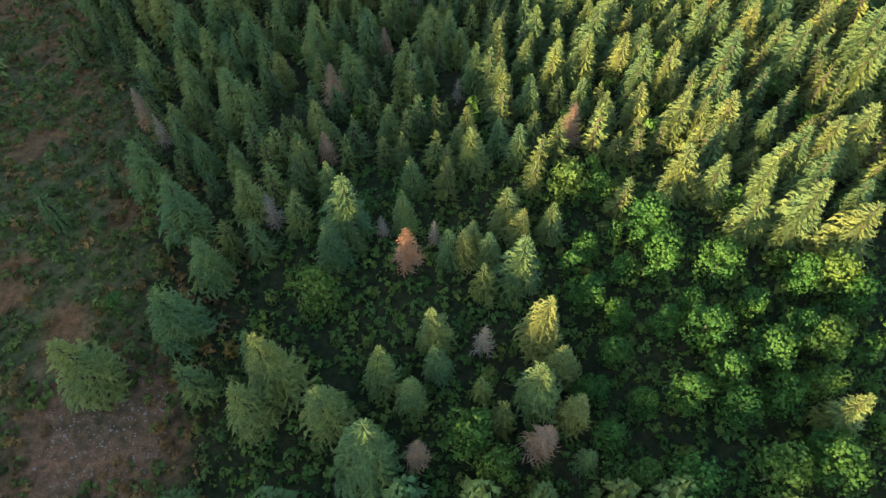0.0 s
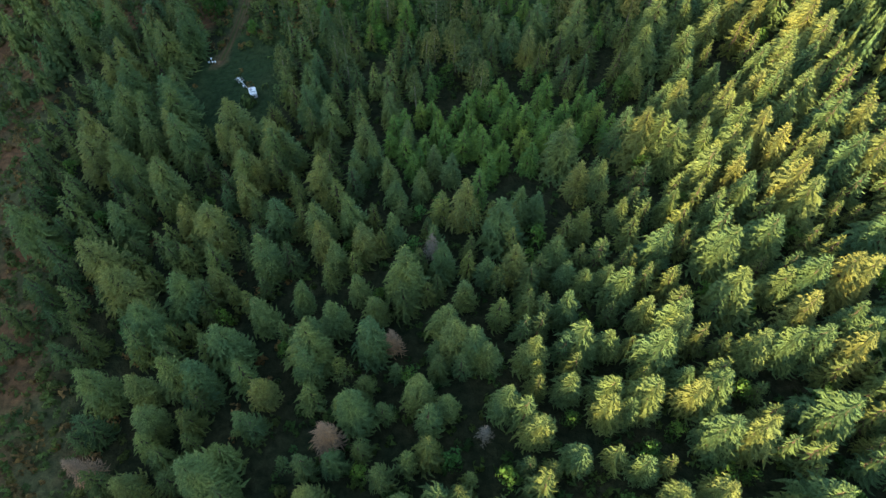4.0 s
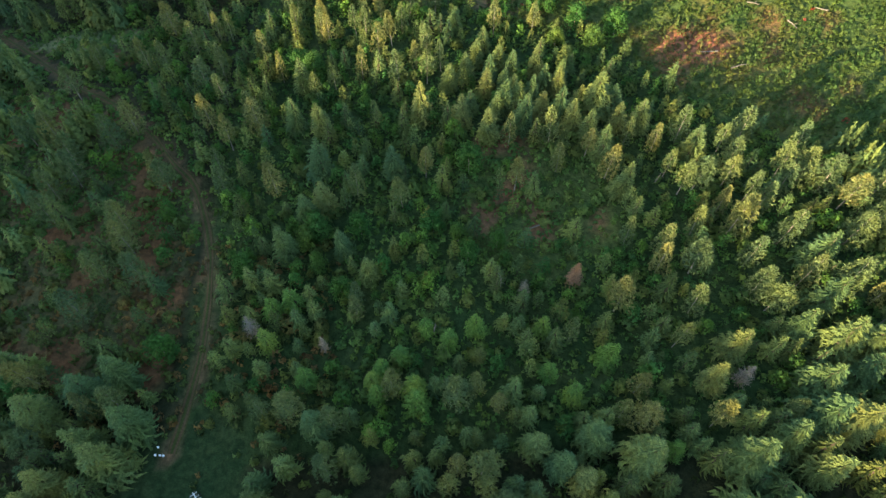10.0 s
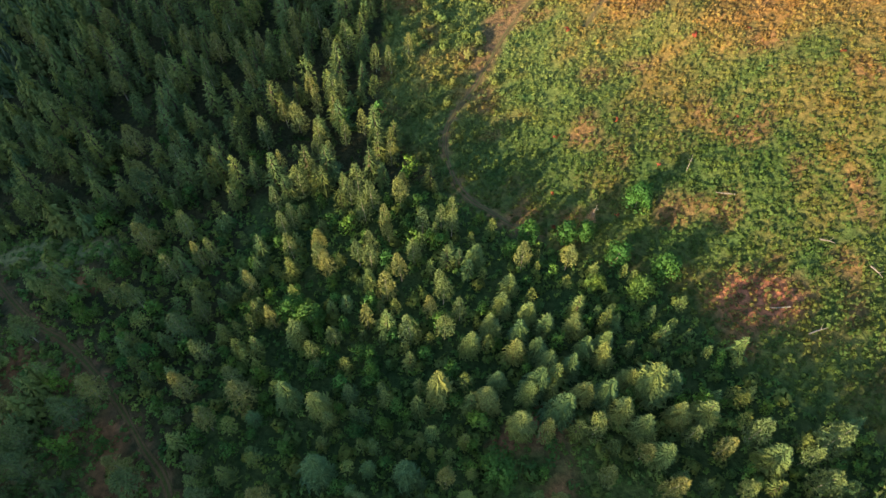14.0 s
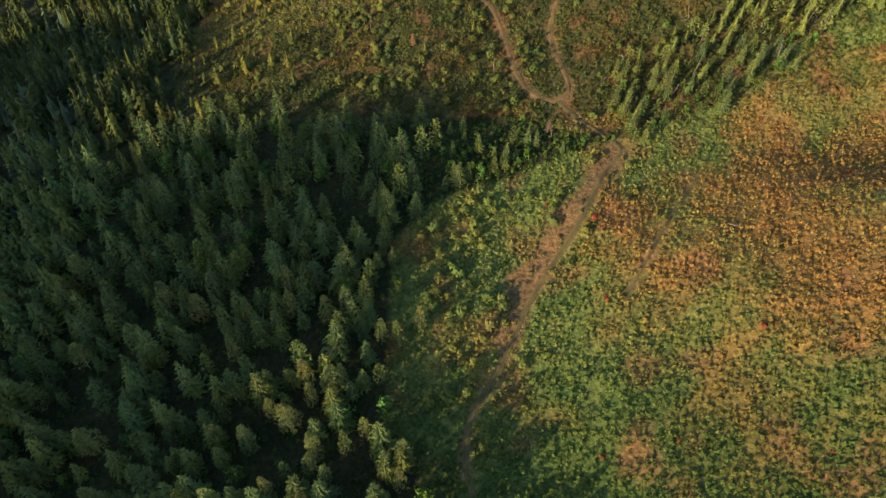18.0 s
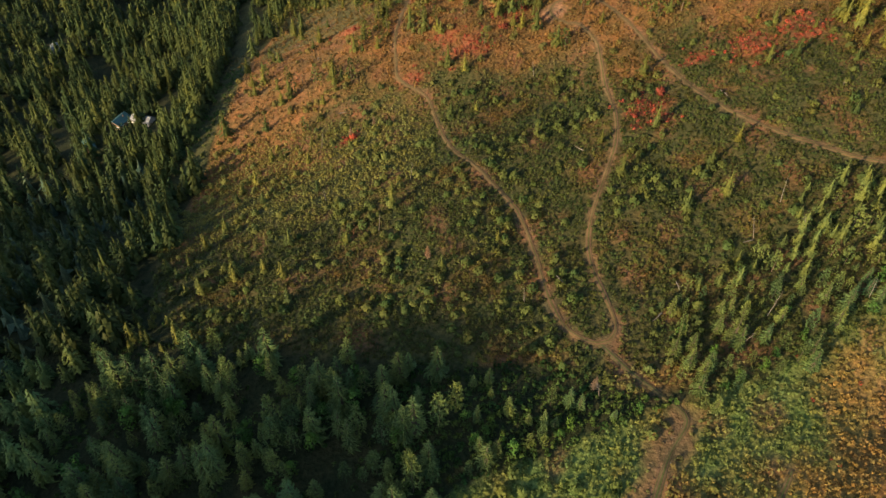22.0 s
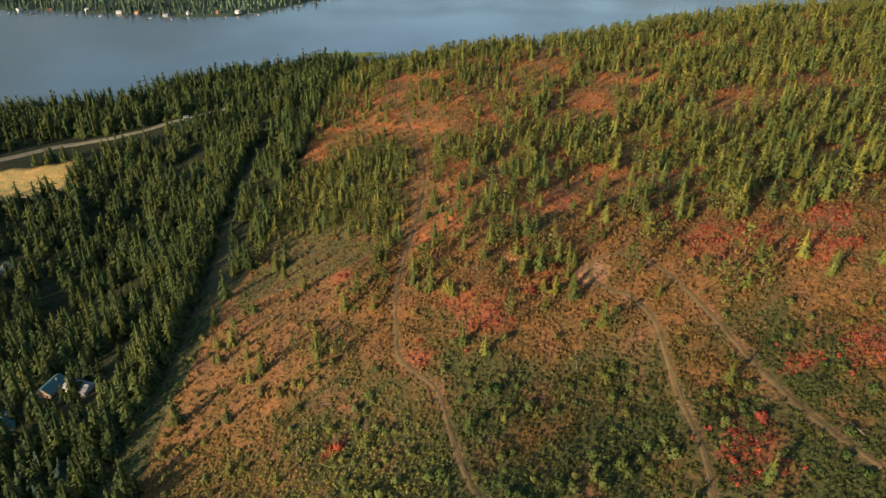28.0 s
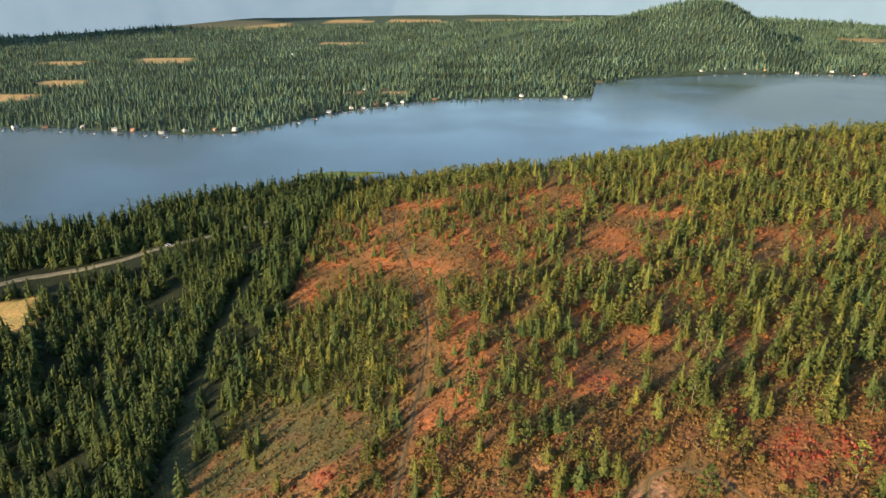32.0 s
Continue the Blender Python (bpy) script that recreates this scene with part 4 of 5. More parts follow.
PINES_B1 = [(-10.0, 171.1), (4.2, 173.8), (-26.1, 180.8), (-1.1, 184.2), (-8.0, 185.2), (-29.1, 188.0), (39.7, 194.4), (-28.7, 196.9), (-42.7, 199.6), (-76.8, 201.4), (-18.1, 203.4), (74.4, 212.4), (40.5, 217.2), (62.5, 222.0), (35.7, 226.6), (53.4, 227.2), (36.8, 230.5), (61.4, 232.0), (51.3, 234.2), (44.0, 234.7), (58.4, 239.4), (64.4, 244.6), (44.1, 246.4), (-16.7, 246.6), (53.2, 247.1), (64.7, 248.3), (8.6, 250.1), (-27.2, 251.1), (29.1, 252.1), (-46.4, 253.1), (68.9, 253.1), (-58.6, 253.5), (-76.2, 260.2)]
PINES_B2 = [(46.5, 261.4), (17.6, 263.8), (-59.8, 268.3), (-66.4, 276.5), (-55.6, 277.5), (-63.7, 284.5), (-18.4, 286.0), (-11.2, 286.2), (-11.2, 295.3), (-24.0, 297.2), (-82.3, 299.2), (-20.8, 302.2), (-89.6, 302.5), (6.7, 303.1), (-40.4, 307.7), (-76.6, 308.1), (-28.2, 309.5), (-40.6, 311.4), (-75.6, 320.7), (-30.3, 321.5), (-28.5, 325.3), (-21.5, 325.4), (-44.2, 350.0), (-60.2, 352.4), (-48.3, 369.1), (-68.2, 378.2), (-81.1, 379.3), (-57.5, 384.2), (-72.0, 387.0), (-45.0, 388.4), (-66.0, 388.5), (-39.1, 389.7), (-54.9, 390.7), (-56.6, 398.7)]
PINES_C1 = [(2.2, 181.0), (-41.3, 182.5), (-1.6, 187.5), (-86.1, 194.4), (27.5, 195.8), (-37.1, 199.5), (-5.7, 201.2), (-71.4, 201.8), (-90.7, 208.0), (55.3, 217.0), (26.5, 218.9), (69.7, 219.9), (53.0, 220.5), (-85.3, 222.9), (42.3, 226.1), (74.3, 230.9), (-73.7, 231.1), (-83.1, 232.6), (79.6, 233.6), (53.7, 236.3), (-78.7, 239.5), (76.4, 240.3), (82.4, 241.4), (73.3, 244.8), (-80.8, 245.1), (47.2, 246.9), (69.2, 247.3), (-100.4, 249.2), (55.3, 251.7), (-101.4, 256.1), (-73.3, 256.6), (59.4, 259.3), (-97.3, 260.5)]
PINES_C2 = [(-99.5, 266.5), (-90.7, 272.1), (-53.3, 273.5), (-107.4, 275.8), (-114.5, 276.2), (-86.5, 276.7), (-69.9, 290.9), (-107.1, 292.3), (-85.8, 318.0), (-32.4, 330.7), (-47.6, 332.8), (-91.2, 336.9), (-91.6, 339.8), (-82.2, 344.7), (-99.0, 355.6), (-51.3, 357.7), (-134.4, 363.3), (-41.6, 366.2), (-128.6, 371.9), (-109.8, 379.6), (-96.1, 384.0), (-125.5, 384.2), (-110.4, 389.6), (-80.8, 392.2), (-106.7, 396.9), (-91.6, 397.2), (-138.7, 398.1), (-48.6, 398.7), (-77.4, 399.4), (-102.4, 403.6), (-123.9, 404.1), (-133.7, 409.0), (-120.6, 410.2), (-152.3, 413.1)]
PINES = [(2.06, 11.1, PINES_A1), (2.06, 11.1, PINES_A2), (2.54, 12.9, PINES_B1), (2.54, 12.9, PINES_B2), (3.53, 12.9, PINES_C1), (3.53, 12.9, PINES_C2)]
YOUNG_SPRUCES_A = [(-9.7, 150.2), (-8.7, 152.0), (-7.7, 155.4), (-3.6, 156.1), (-15.0, 157.1), (6.8, 157.9), (-3.0, 158.6), (-5.6, 160.2), (25.7, 160.7), (-14.1, 161.3), (1.8, 161.8), (-12.0, 163.0), (-4.6, 163.1), (-1.3, 164.5), (-8.9, 165.7), (24.8, 165.8), (-6.7, 166.1), (16.6, 167.8), (32.1, 189.6), (15.7, 201.0), (-20.9, 202.1), (11.8, 204.9), (-22.1, 205.2), (-20.0, 207.7), (-16.6, 209.7), (-6.5, 212.7), (11.0, 214.6), (-1.9, 215.3), (-11.6, 215.7)]
YOUNG_SPRUCES_B = [(5.2, 149.1), (14.0, 151.7), (8.1, 152.5), (-11.8, 153.9), (4.7, 154.5), (0.5, 154.9), (12.7, 155.9), (22.7, 156.9), (3.6, 157.3), (18.0, 157.8), (30.5, 158.4), (17.3, 160.6), (9.7, 162.3), (28.9, 162.6), (13.3, 163.0), (21.8, 164.1), (27.6, 166.0), (0.8, 166.5), (10.6, 167.1), (6.3, 167.8), (3.1, 169.1), (18.9, 171.6), (8.7, 172.5), (-13.1, 200.0), (-13.2, 203.3), (-34.5, 206.3), (23.5, 208.0), (-43.7, 213.7), (-42.8, 221.2), (-38.4, 222.7)]
YOUNG_SPRUCES = [(1.80, 7.9, YOUNG_SPRUCES_A), (2.23, 9.2, YOUNG_SPRUCES_B)]
BROADLEAVES_A = [(24.9, 20.5), (47.6, 23.5), (21.5, 25.3), (26.4, 29.7), (20.3, 31.6), (23.8, 36.8), (31.2, 41.3), (25.1, 42.8), (43.8, 43.6), (35.1, 44.0), (26.5, 50.4), (21.8, 54.6), (25.2, 66.5), (35.0, 171.5), (-34.8, 231.8), (3.8, 235.2), (-4.5, 236.6), (22.4, 296.5), (4.6, 307.9), (22.2, 311.0)]
BROADLEAVES_B = [(6.5, 21.7), (38.1, 28.7), (44.3, 30.0), (32.0, 30.7), (49.4, 31.6), (37.4, 33.5), (48.9, 39.5), (58.5, 44.9), (20.8, 46.3), (52.0, 48.0), (-29.3, 225.3), (-2.6, 231.4), (-51.0, 232.0), (-37.7, 237.6), (-9.9, 239.7), (-26.0, 240.5), (31.4, 294.1), (28.3, 303.3), (17.6, 310.7), (9.4, 311.9)]
BROADLEAVES_C = [(30.3, 19.1), (40.3, 20.3), (48.4, 21.5), (3.2, 25.4), (44.0, 36.0), (51.3, 37.3), (35.9, 39.9), (-18.2, 46.4), (55.8, 47.8), (40.2, 50.2), (32.7, 52.2), (31.7, 58.8), (20.0, 66.3), (-64.9, 213.3), (-35.3, 240.7), (-1.5, 256.2), (-40.9, 292.2), (-45.3, 294.9), (37.9, 298.7), (35.1, 318.0)]
BROADLEAVES = [(2.54, 6.5, BROADLEAVES_A), (3.09, 8.0, BROADLEAVES_B), (3.88, 9.3, BROADLEAVES_C)]
BROWN_SNAGS_A = [(-3.3, 22.8), (-19.9, 76.1), (-11.9, 109.4), (18.9, 225.6)]
BROWN_SNAGS_B = [(12.2, 24.5), (-5.3, 52.7), (21.8, 79.2), (-55.3, 87.8), (-20.8, 92.5)]
BROWN_SNAGS = [(1.75, 9.2, BROWN_SNAGS_A), (2.27, 11.3, BROWN_SNAGS_B)]
GREY_SNAGS_A = [(-1.4, 57.5), (-9.4, 58.9), (2.8, 93.7), (-32.0, 212.9), (8.4, 223.1)]
GREY_SNAGS_B = [(5.6, 38.4), (-26.9, 61.3), (-51.1, 82.5), (-5.8, 128.8), (46.4, 202.4), (-46.7, 216.7)]
GREY_SNAGS = [(1.26, 7.1, GREY_SNAGS_A), (1.83, 9.3, GREY_SNAGS_B)]


def spruce(k, name, label, group, H, R, mat, whorls=34, arms=12):
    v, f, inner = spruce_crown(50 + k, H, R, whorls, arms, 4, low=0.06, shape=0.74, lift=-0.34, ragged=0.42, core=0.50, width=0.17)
    c = mesh_from("spruce_crown", v, f, [mat, M_SHADED_TWIG], slots=inner)
    return tree_thing(name, label, "tree", group, trunk_mesh("spruce_trunk", H * 0.96, 0.17, M_BARK, seed=k), c)


SPRUCE = [spruce(k, "spruce_tree", "tall green spruce with drooping boughs in dense wood", "spruces of the dense wood", 13.0, 2.9, M_NEEDLE) for k in range(7)]
YOUNG = [spruce(10 + k, "young_spruce", "slim bright green young spruce in a close thicket", "young spruces of the thicket", 8.6, 2.1, M_YOUNG, 24, 10) for k in range(4)]
PINE = []
for k in range(7):
    c = mesh_from("pine_crown", *pine_crown(60 + k, 12.0, 2.9, 150, 9, low=0.12 if k < 5 else 0.36, tuft=0.78), [M_PINE])
    PINE.append(tree_thing("pine_tree", "tall pine with a tufted grey-green crown on a bare stem", "tree", "pines of the open wood", trunk_mesh("pine_trunk", 11.6, 0.17, M_PALEBARK, seed=20 + k), c))
BROAD = []
for k in range(4):
    c = mesh_from("broad_crown", *leaf_crown(80 + k, 7.5, 2.9, 34, 44, 0.34, low=0.10), [M_LEAF])
    BROAD.append(tree_thing("broadleaf_tree", "bright green broad-leaved tree with a rounded leafy crown", "tree", "broad-leaved trees in the wood", trunk_mesh("broad_trunk", 6.0, 0.14, M_PALEBARK, 0.25, seed=9 + k), c))
SNAG, BARE = [], []
for k in range(3):
    c = mesh_from("snag_crown", *snag_crown(90 + k, 11.0, 2.3, 300), [M_DEAD])
    SNAG.append(tree_thing("dead_conifer", "dead conifer with dry rust-brown boughs", "tree", "dead conifers in the wood", trunk_mesh("snag_trunk", 10.8, 0.13, M_PALEBARK, seed=30 + k), c))
for k in range(2):
    c = mesh_from("bare_crown", *snag_crown(95 + k, 9.0, 1.7, 110), [M_GREYDEAD])
    BARE.append(tree_thing("bare_conifer", "dead conifer with bare grey boughs", "tree", "bare grey conifers in the wood", trunk_mesh("bare_stem", 8.8, 0.12, M_PALEBARK, seed=40 + k), c))
planted, used = [], set()


def stand(ob, x, y, wide, tall):
    m = pose(x, y, float(ground_z(x, y)), rng.normal(0, 1.5), rng.normal(0, 1.5), rng.uniform(0, 360))
    if ob.name in used:
        t = copy_thing(ob, m)
    else:
        t = ob
        t.matrix_basis = m
        used.add(ob.name)
    t.scale = (wide * rng.uniform(0.9, 1.1), wide * rng.uniform(0.9, 1.1), tall)


for protos, sizes, R0, H0 in ((SPRUCE, SPRUCES, 2.9, 13.0), (YOUNG, YOUNG_SPRUCES, 2.1, 8.6), (PINE, PINES, 2.9, 12.0), (BROAD, BROADLEAVES, 2.9, 7.5), (SNAG, BROWN_SNAGS, 2.3, 11.0), (BARE, GREY_SNAGS, 1.7, 9.0)):
    for R, H, plan in sizes:
        for x, y in plan:
            stand(protos[rng.integers(len(protos))], x, y, R / R0, H / H0 * rng.uniform(0.93, 1.07))
            planted.append((x, y))
for x, y in ((-23, 502), (-57, 592), (-47, 594), (24, 315), (20, 450)):
    stand(SNAG[int(x) % 3], x, y, 0.5, 0.5)
planted = np.array(planted)


def with_trunk(crown, H, r, low=0.0):
    v, f = tube([(0, 0, -0.3), (0.1, 0, H * 0.5), (0, 0, H * 0.95)], [r, r * 0.7, r * 0.1], 3)
    V = np.vstack([crown[0], v])
    F = np.vstack([crown[1], f + len(crown[0])])
    return (V, F), np.r_[np.zeros(len(crown[1]), int), np.ones(len(f), int)]


def crown_only(crown):
    return crown[:2], crown[2] if len(crown) > 2 else np.zeros(len(crown[1]), int)


# the rest of the woods between and round them, as one stand
fx, fy = spread(-175, 190, -45, 480, 3.9)
fx, fy = thin(fx, fy, 3.9)
gap = np.array([np.min((planted[:, 0] - a) ** 2 + (planted[:, 1] - b) ** 2) for a, b in zip(fx, fy)]) ** 0.5
amid = (np.abs(fx + 0.04 * fy) < 84) & (fy > 18) & (fy < 335)
u = rng.uniform(0, 1, len(fx))
thicket = np.hypot((fx - 9) / 1.3, fy - 159) < 17
keep = ~thicket & ((fy > 330) | (np.abs(fx + 0.04 * fy) < 113 + 0.12 * fy)) & np.where(amid, (gap > 3.1) & (u < np.where(fy < 75, 0.4, 0.95)), gap > 3.0)
bx, by, amid = fx[keep], fy[keep], amid[keep]
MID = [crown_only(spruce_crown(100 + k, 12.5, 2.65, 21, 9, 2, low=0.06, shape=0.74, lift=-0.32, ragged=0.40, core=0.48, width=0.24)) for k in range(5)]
MID += [with_trunk(pine_crown(110 + k, 12.0, 2.4, 60, 7, low=0.2, tuft=1.0), 12, 0.16) for k in range(3)]
MID += [with_trunk(leaf_crown(120 + k, 7.5, 2.7, 14, 20, 0.52, low=0.10), 6, 0.12) for k in range(2)]
MID += [crown_only(needle_crown(130 + k, 12.5, 2.6, 110, 1.1, shape=0.75)) for k in range(5)]
kind = rng.integers(0, 5, len(bx))
u = rng.uniform(0, 1, len(bx))
cheap = ~amid & ((np.abs(bx + 0.04 * by) > 88) | (by < 18)) & ((by < 330) | (bx < -128))
kind = np.where(u < np.where(by > 205, 0.30, 0.05), 5 + rng.integers(0, 3, len(bx)), kind)
kind = np.where(u > np.where(inside(bx, by, BROAD_PATCH), 0.15, np.where((by > 195) & (by < 330), 0.60, 0.88)), 8 + rng.integers(0, 2, len(bx)), kind)
kind = np.where(cheap, 10 + rng.integers(0, 5, len(bx)), kind)
tint = greens(bx, by)
young = (np.hypot((bx - 9) / 1.3, by - 159) < 17 * (1 + 0.3 * waves(bx, by, 14, 83))) & (kind < 8)
tint[young] = tint[young] * 0.35 + np.array((0.080, 0.165, 0.038)) * 0.65
leaved = (kind == 8) | (kind == 9)
# part of the northern wood's shade is put into its tint
tint[by > 325] *= 0.85
tint[amid & (by < 195)] *= 0.86
tint[leaved] = tint[leaved] * np.array((0.62, 0.95, 0.60))
size = np.where(by > 325, 1.15 * rng.uniform(0.5, 1.12, len(bx)), rng.uniform(0.62, 1.1, len(bx))) * np.where(amid, np.where(leaved, 0.85, np.where(by < 195, 0.86, 0.74)), 1.0) * np.where((bx > -12) & (by > 434), 0.60, 1.0)
size = size * np.where(off_line(bx, by, SOUTH_EDGE) < 13, 0.8, 1.0)
wood = new("conifer_wood", scatter_mesh("conifer_wood", [k for k, s in MID], kind, bx, by, size, rng.uniform(0.9, 1.12, len(bx)), tint, [M_STAND, M_SHADED_TWIG], slots=[s for k, s in MID]))
tagged(wood, "dense dark green wood of spruce, pine and some broad-leaved trees", "woodland", kind="stuff")

# farther woods
LOW = [crown_only(needle_crown(140 + k, 12.5, 2.7, 76, 1.28, shape=0.70)) for k in range(4)]
LOW += [with_trunk(pine_crown(150 + k, 10.6, 2.7, 28, 4, low=0.14 + 0.1 * k, tuft=1.25, fat=2.3), 9.5, 0.17) for k in range(2)]
LOW += [with_trunk(needle_crown(152 + k, 10.2, 2.5, 100, 1.05, low=0.12, shape=0.60, tiers=5), 9.5, 0.17) for k in range(2)]
LOW += [crown_only(needle_crown(155 + k, 12.5, 2.8, 38, 1.85, shape=0.70)) for k in range(4)]
LOW += [with_trunk(pine_crown(160 + k, 10.6, 2.7, 16, 4, low=0.12 + 0.1 * k, tuft=1.6, fat=2.3), 9.5, 0.17) for k in range(2)]
LOW += [with_trunk(needle_crown(162 + k, 10.2, 2.5, 48, 1.5, low=0.10, shape=0.60, tiers=4), 9.5, 0.17) for k in range(2)]
px, py = spread(-520, 460, 480, 1420, 4.6)
px, py = thin(px, py, 4.6)
seen = (np.abs(px + 27) < 60 + 0.72 * (py - 330)) | (py < 560)
px, py = px[seen], py[seen]
kind = np.where((px > -118) & (py > 600) & (rng.uniform(0, 1, len(px)) < 0.82), 4 + rng.integers(0, 4, len(px)), rng.integers(0, 4, len(px)))
strip = (off_line(px, py, STRIP) < 24) & (px > 34)
kind = np.where(strip & (rng.uniform(0, 1, len(px)) < 0.8), 4 + rng.integers(0, 4, len(px)), kind) + 8 * (py > 770)
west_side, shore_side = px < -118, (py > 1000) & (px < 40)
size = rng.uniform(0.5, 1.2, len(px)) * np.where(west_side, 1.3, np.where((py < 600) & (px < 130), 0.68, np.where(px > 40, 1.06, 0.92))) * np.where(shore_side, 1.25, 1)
# west of the cutline, the slope's shade is put into a darker tint
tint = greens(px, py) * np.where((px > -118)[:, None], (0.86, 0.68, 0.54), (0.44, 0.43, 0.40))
tint[strip] = tint[strip] * 0.3 + np.array((0.098, 0.128, 0.040)) * rng.uniform(0.6, 1.15, (len(px), 1))[strip] * 0.7
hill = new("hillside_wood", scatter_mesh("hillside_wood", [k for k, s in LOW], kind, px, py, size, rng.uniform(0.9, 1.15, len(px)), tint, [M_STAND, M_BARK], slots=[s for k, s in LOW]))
tagged(hill, "hillside conifers, close on the slope and scattered on the ridge", "woodland", kind="stuff")

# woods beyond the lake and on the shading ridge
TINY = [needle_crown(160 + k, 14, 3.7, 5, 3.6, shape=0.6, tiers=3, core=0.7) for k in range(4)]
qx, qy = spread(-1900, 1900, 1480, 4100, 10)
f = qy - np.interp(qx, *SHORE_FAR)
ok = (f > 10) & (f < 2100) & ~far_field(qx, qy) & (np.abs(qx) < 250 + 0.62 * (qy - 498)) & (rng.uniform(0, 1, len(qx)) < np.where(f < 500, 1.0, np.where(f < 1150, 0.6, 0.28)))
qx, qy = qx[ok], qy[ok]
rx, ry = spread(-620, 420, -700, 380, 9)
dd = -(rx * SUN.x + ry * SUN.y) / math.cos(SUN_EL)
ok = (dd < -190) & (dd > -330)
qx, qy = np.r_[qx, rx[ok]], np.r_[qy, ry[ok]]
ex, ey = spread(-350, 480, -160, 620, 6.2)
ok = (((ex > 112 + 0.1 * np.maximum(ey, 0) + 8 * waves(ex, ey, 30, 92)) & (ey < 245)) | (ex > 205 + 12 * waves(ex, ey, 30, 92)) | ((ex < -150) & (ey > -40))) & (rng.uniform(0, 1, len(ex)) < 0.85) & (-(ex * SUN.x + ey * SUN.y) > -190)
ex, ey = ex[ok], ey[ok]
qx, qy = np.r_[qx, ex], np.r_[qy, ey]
# far-shore haze put in as a bluer needle tint for all these trees
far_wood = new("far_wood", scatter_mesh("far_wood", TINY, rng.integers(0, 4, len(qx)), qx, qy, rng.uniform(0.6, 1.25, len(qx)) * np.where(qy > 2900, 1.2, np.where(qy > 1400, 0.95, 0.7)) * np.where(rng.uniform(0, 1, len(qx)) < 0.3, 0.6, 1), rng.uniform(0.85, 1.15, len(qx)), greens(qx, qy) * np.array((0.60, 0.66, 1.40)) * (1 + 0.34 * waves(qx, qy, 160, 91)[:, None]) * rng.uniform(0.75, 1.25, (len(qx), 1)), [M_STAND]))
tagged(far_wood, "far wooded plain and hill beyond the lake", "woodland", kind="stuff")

# brush: low bushes, green to yellow, orange and red, with some taller shrubs
BUSH = [spray_bush(200 + k, 11, 0.75, 0.84) for k in range(6)] + [spray_bush(210 + k, 46, 1.0, 0.62) for k in range(3)]
ax, ay = spread(-128, 228, 232, 692, 1.32)
m = cover_mask(ax, ay)
w = waves(ax, ay, 13, 51)
prob = np.where(m["meadow"], 0.93 + 0.2 * w, np.where(m["slope"], 0.90 + 0.25 * w, 0))
prob = np.where(m["slope"] & (ay > 600), prob * 0.8, prob)
prob = np.where(m["slope"] & (ax < -62) & (ay > 610), 0.35, prob)
prob = np.where(np.hypot(ax - 31, ay - 639) < 5.5, 0.15, prob)
prob = np.where(off_line(ax, ay, SOIL_BAND) + 1.5 * waves(ax, ay, 14, 31) < 4.2, 0.12, prob)
ok = rng.uniform(0, 1, len(ax)) < prob
ax, ay = ax[ok], ay[ok]
cx, cy = spread(-170, 200, -20, 720, 1.75)
m = cover_mask(cx, cy)
prob = np.where(cy < 75, 0.85, np.where(cy < 195, 0.28, np.where(cy < 330, 0.42, 0.2)))
prob = np.where((cy > 195) & (cy < 330), 0.70, prob)
prob = np.where(m["west"] | m["open"], 0.95 * np.clip(1 - 0.7 * waves(cx, cy, 14, 31), 0.1, 1.2) * step(3, 13, np.hypot(cx + 47, cy - 28)), prob)
prob = np.where(m["camp"], 0.06, prob)
prob = np.where(m["glade"], 0.7, prob)
prob = np.where(m["cut"], 0.4, prob)
prob = np.where((cx > -32) & (cx < 40) & (cy > 425) & (cy < 465), 0.9, prob)
prob = np.where((cy > 690) & (cx > -118), 0.5, prob)
prob = np.where((m["meadow"] | m["slope"]) & (cy < 692), 0, prob)
prob = np.where((cy > 480) & (cx < -125) & ~m["cut"], 0.0, prob)
prob = np.where((np.abs(cx) > 115 + 0.1 * np.maximum(cy, 0)) & (cy < 330), 0, prob)
ok = rng.uniform(0, 1, len(cx)) < prob
cx, cy = cx[ok], cy[ok]
tx, ty = spread(-118, 330, 720, 1000, 2.6)
ok = rng.uniform(0, 1, len(tx)) < 0.55
tx, ty = tx[ok], ty[ok]
# shrubs of two to four metres
ux, uy = spread(-140, 160, -15, 690, 3.9)
m = cover_mask(ux, uy)
w = waves(ux, uy, 30, 55)
prob = np.where((uy < 330) & ~m["meadow"], np.where(uy < 85, 0.6, np.where(uy < 195, 0.04, 0.5)), 0.0)
prob = np.where(m["west"], 0.32 * step(5, 13, np.hypot(ux + 47, uy - 28)) * (uy < 150), prob)
prob = np.where(m["open"], 0.3, prob)
prob = np.where(m["slope"], np.clip(0.30 + 0.34 * w + 0.2 * waves(ux, uy, 11, 56), 0.03, 0.85) * (0.35 + 0.65 * step(110, -10, ux)) * np.where(uy > 600, 0.5, 1), prob)
prob = np.where(m["meadow"], np.clip(0.30 + 0.35 * w, 0, 0.6) * step(24, 0, ux - 0.5 * (uy - 380)), prob)
ok = rng.uniform(0, 1, len(ux)) < prob
ux, uy = ux[ok], uy[ok]
tall = np.r_[np.zeros(len(ax) + len(cx) + len(tx), bool), np.ones(len(ux), bool)]
sx, sy = np.r_[ax, cx, tx, ux], np.r_[ay, cy, ty, uy]
clear = track_gap(sx, sy) > np.where(tall, 2.2, np.where(sy > 440, 0.9, 0.7))
sx, sy, tall = sx[clear], sy[clear], tall[clear]
m = cover_mask(sx, sy)
b = burnt(sx, sy)[:, None] + rng.uniform(-0.22, 0.22, (len(sx), 1))
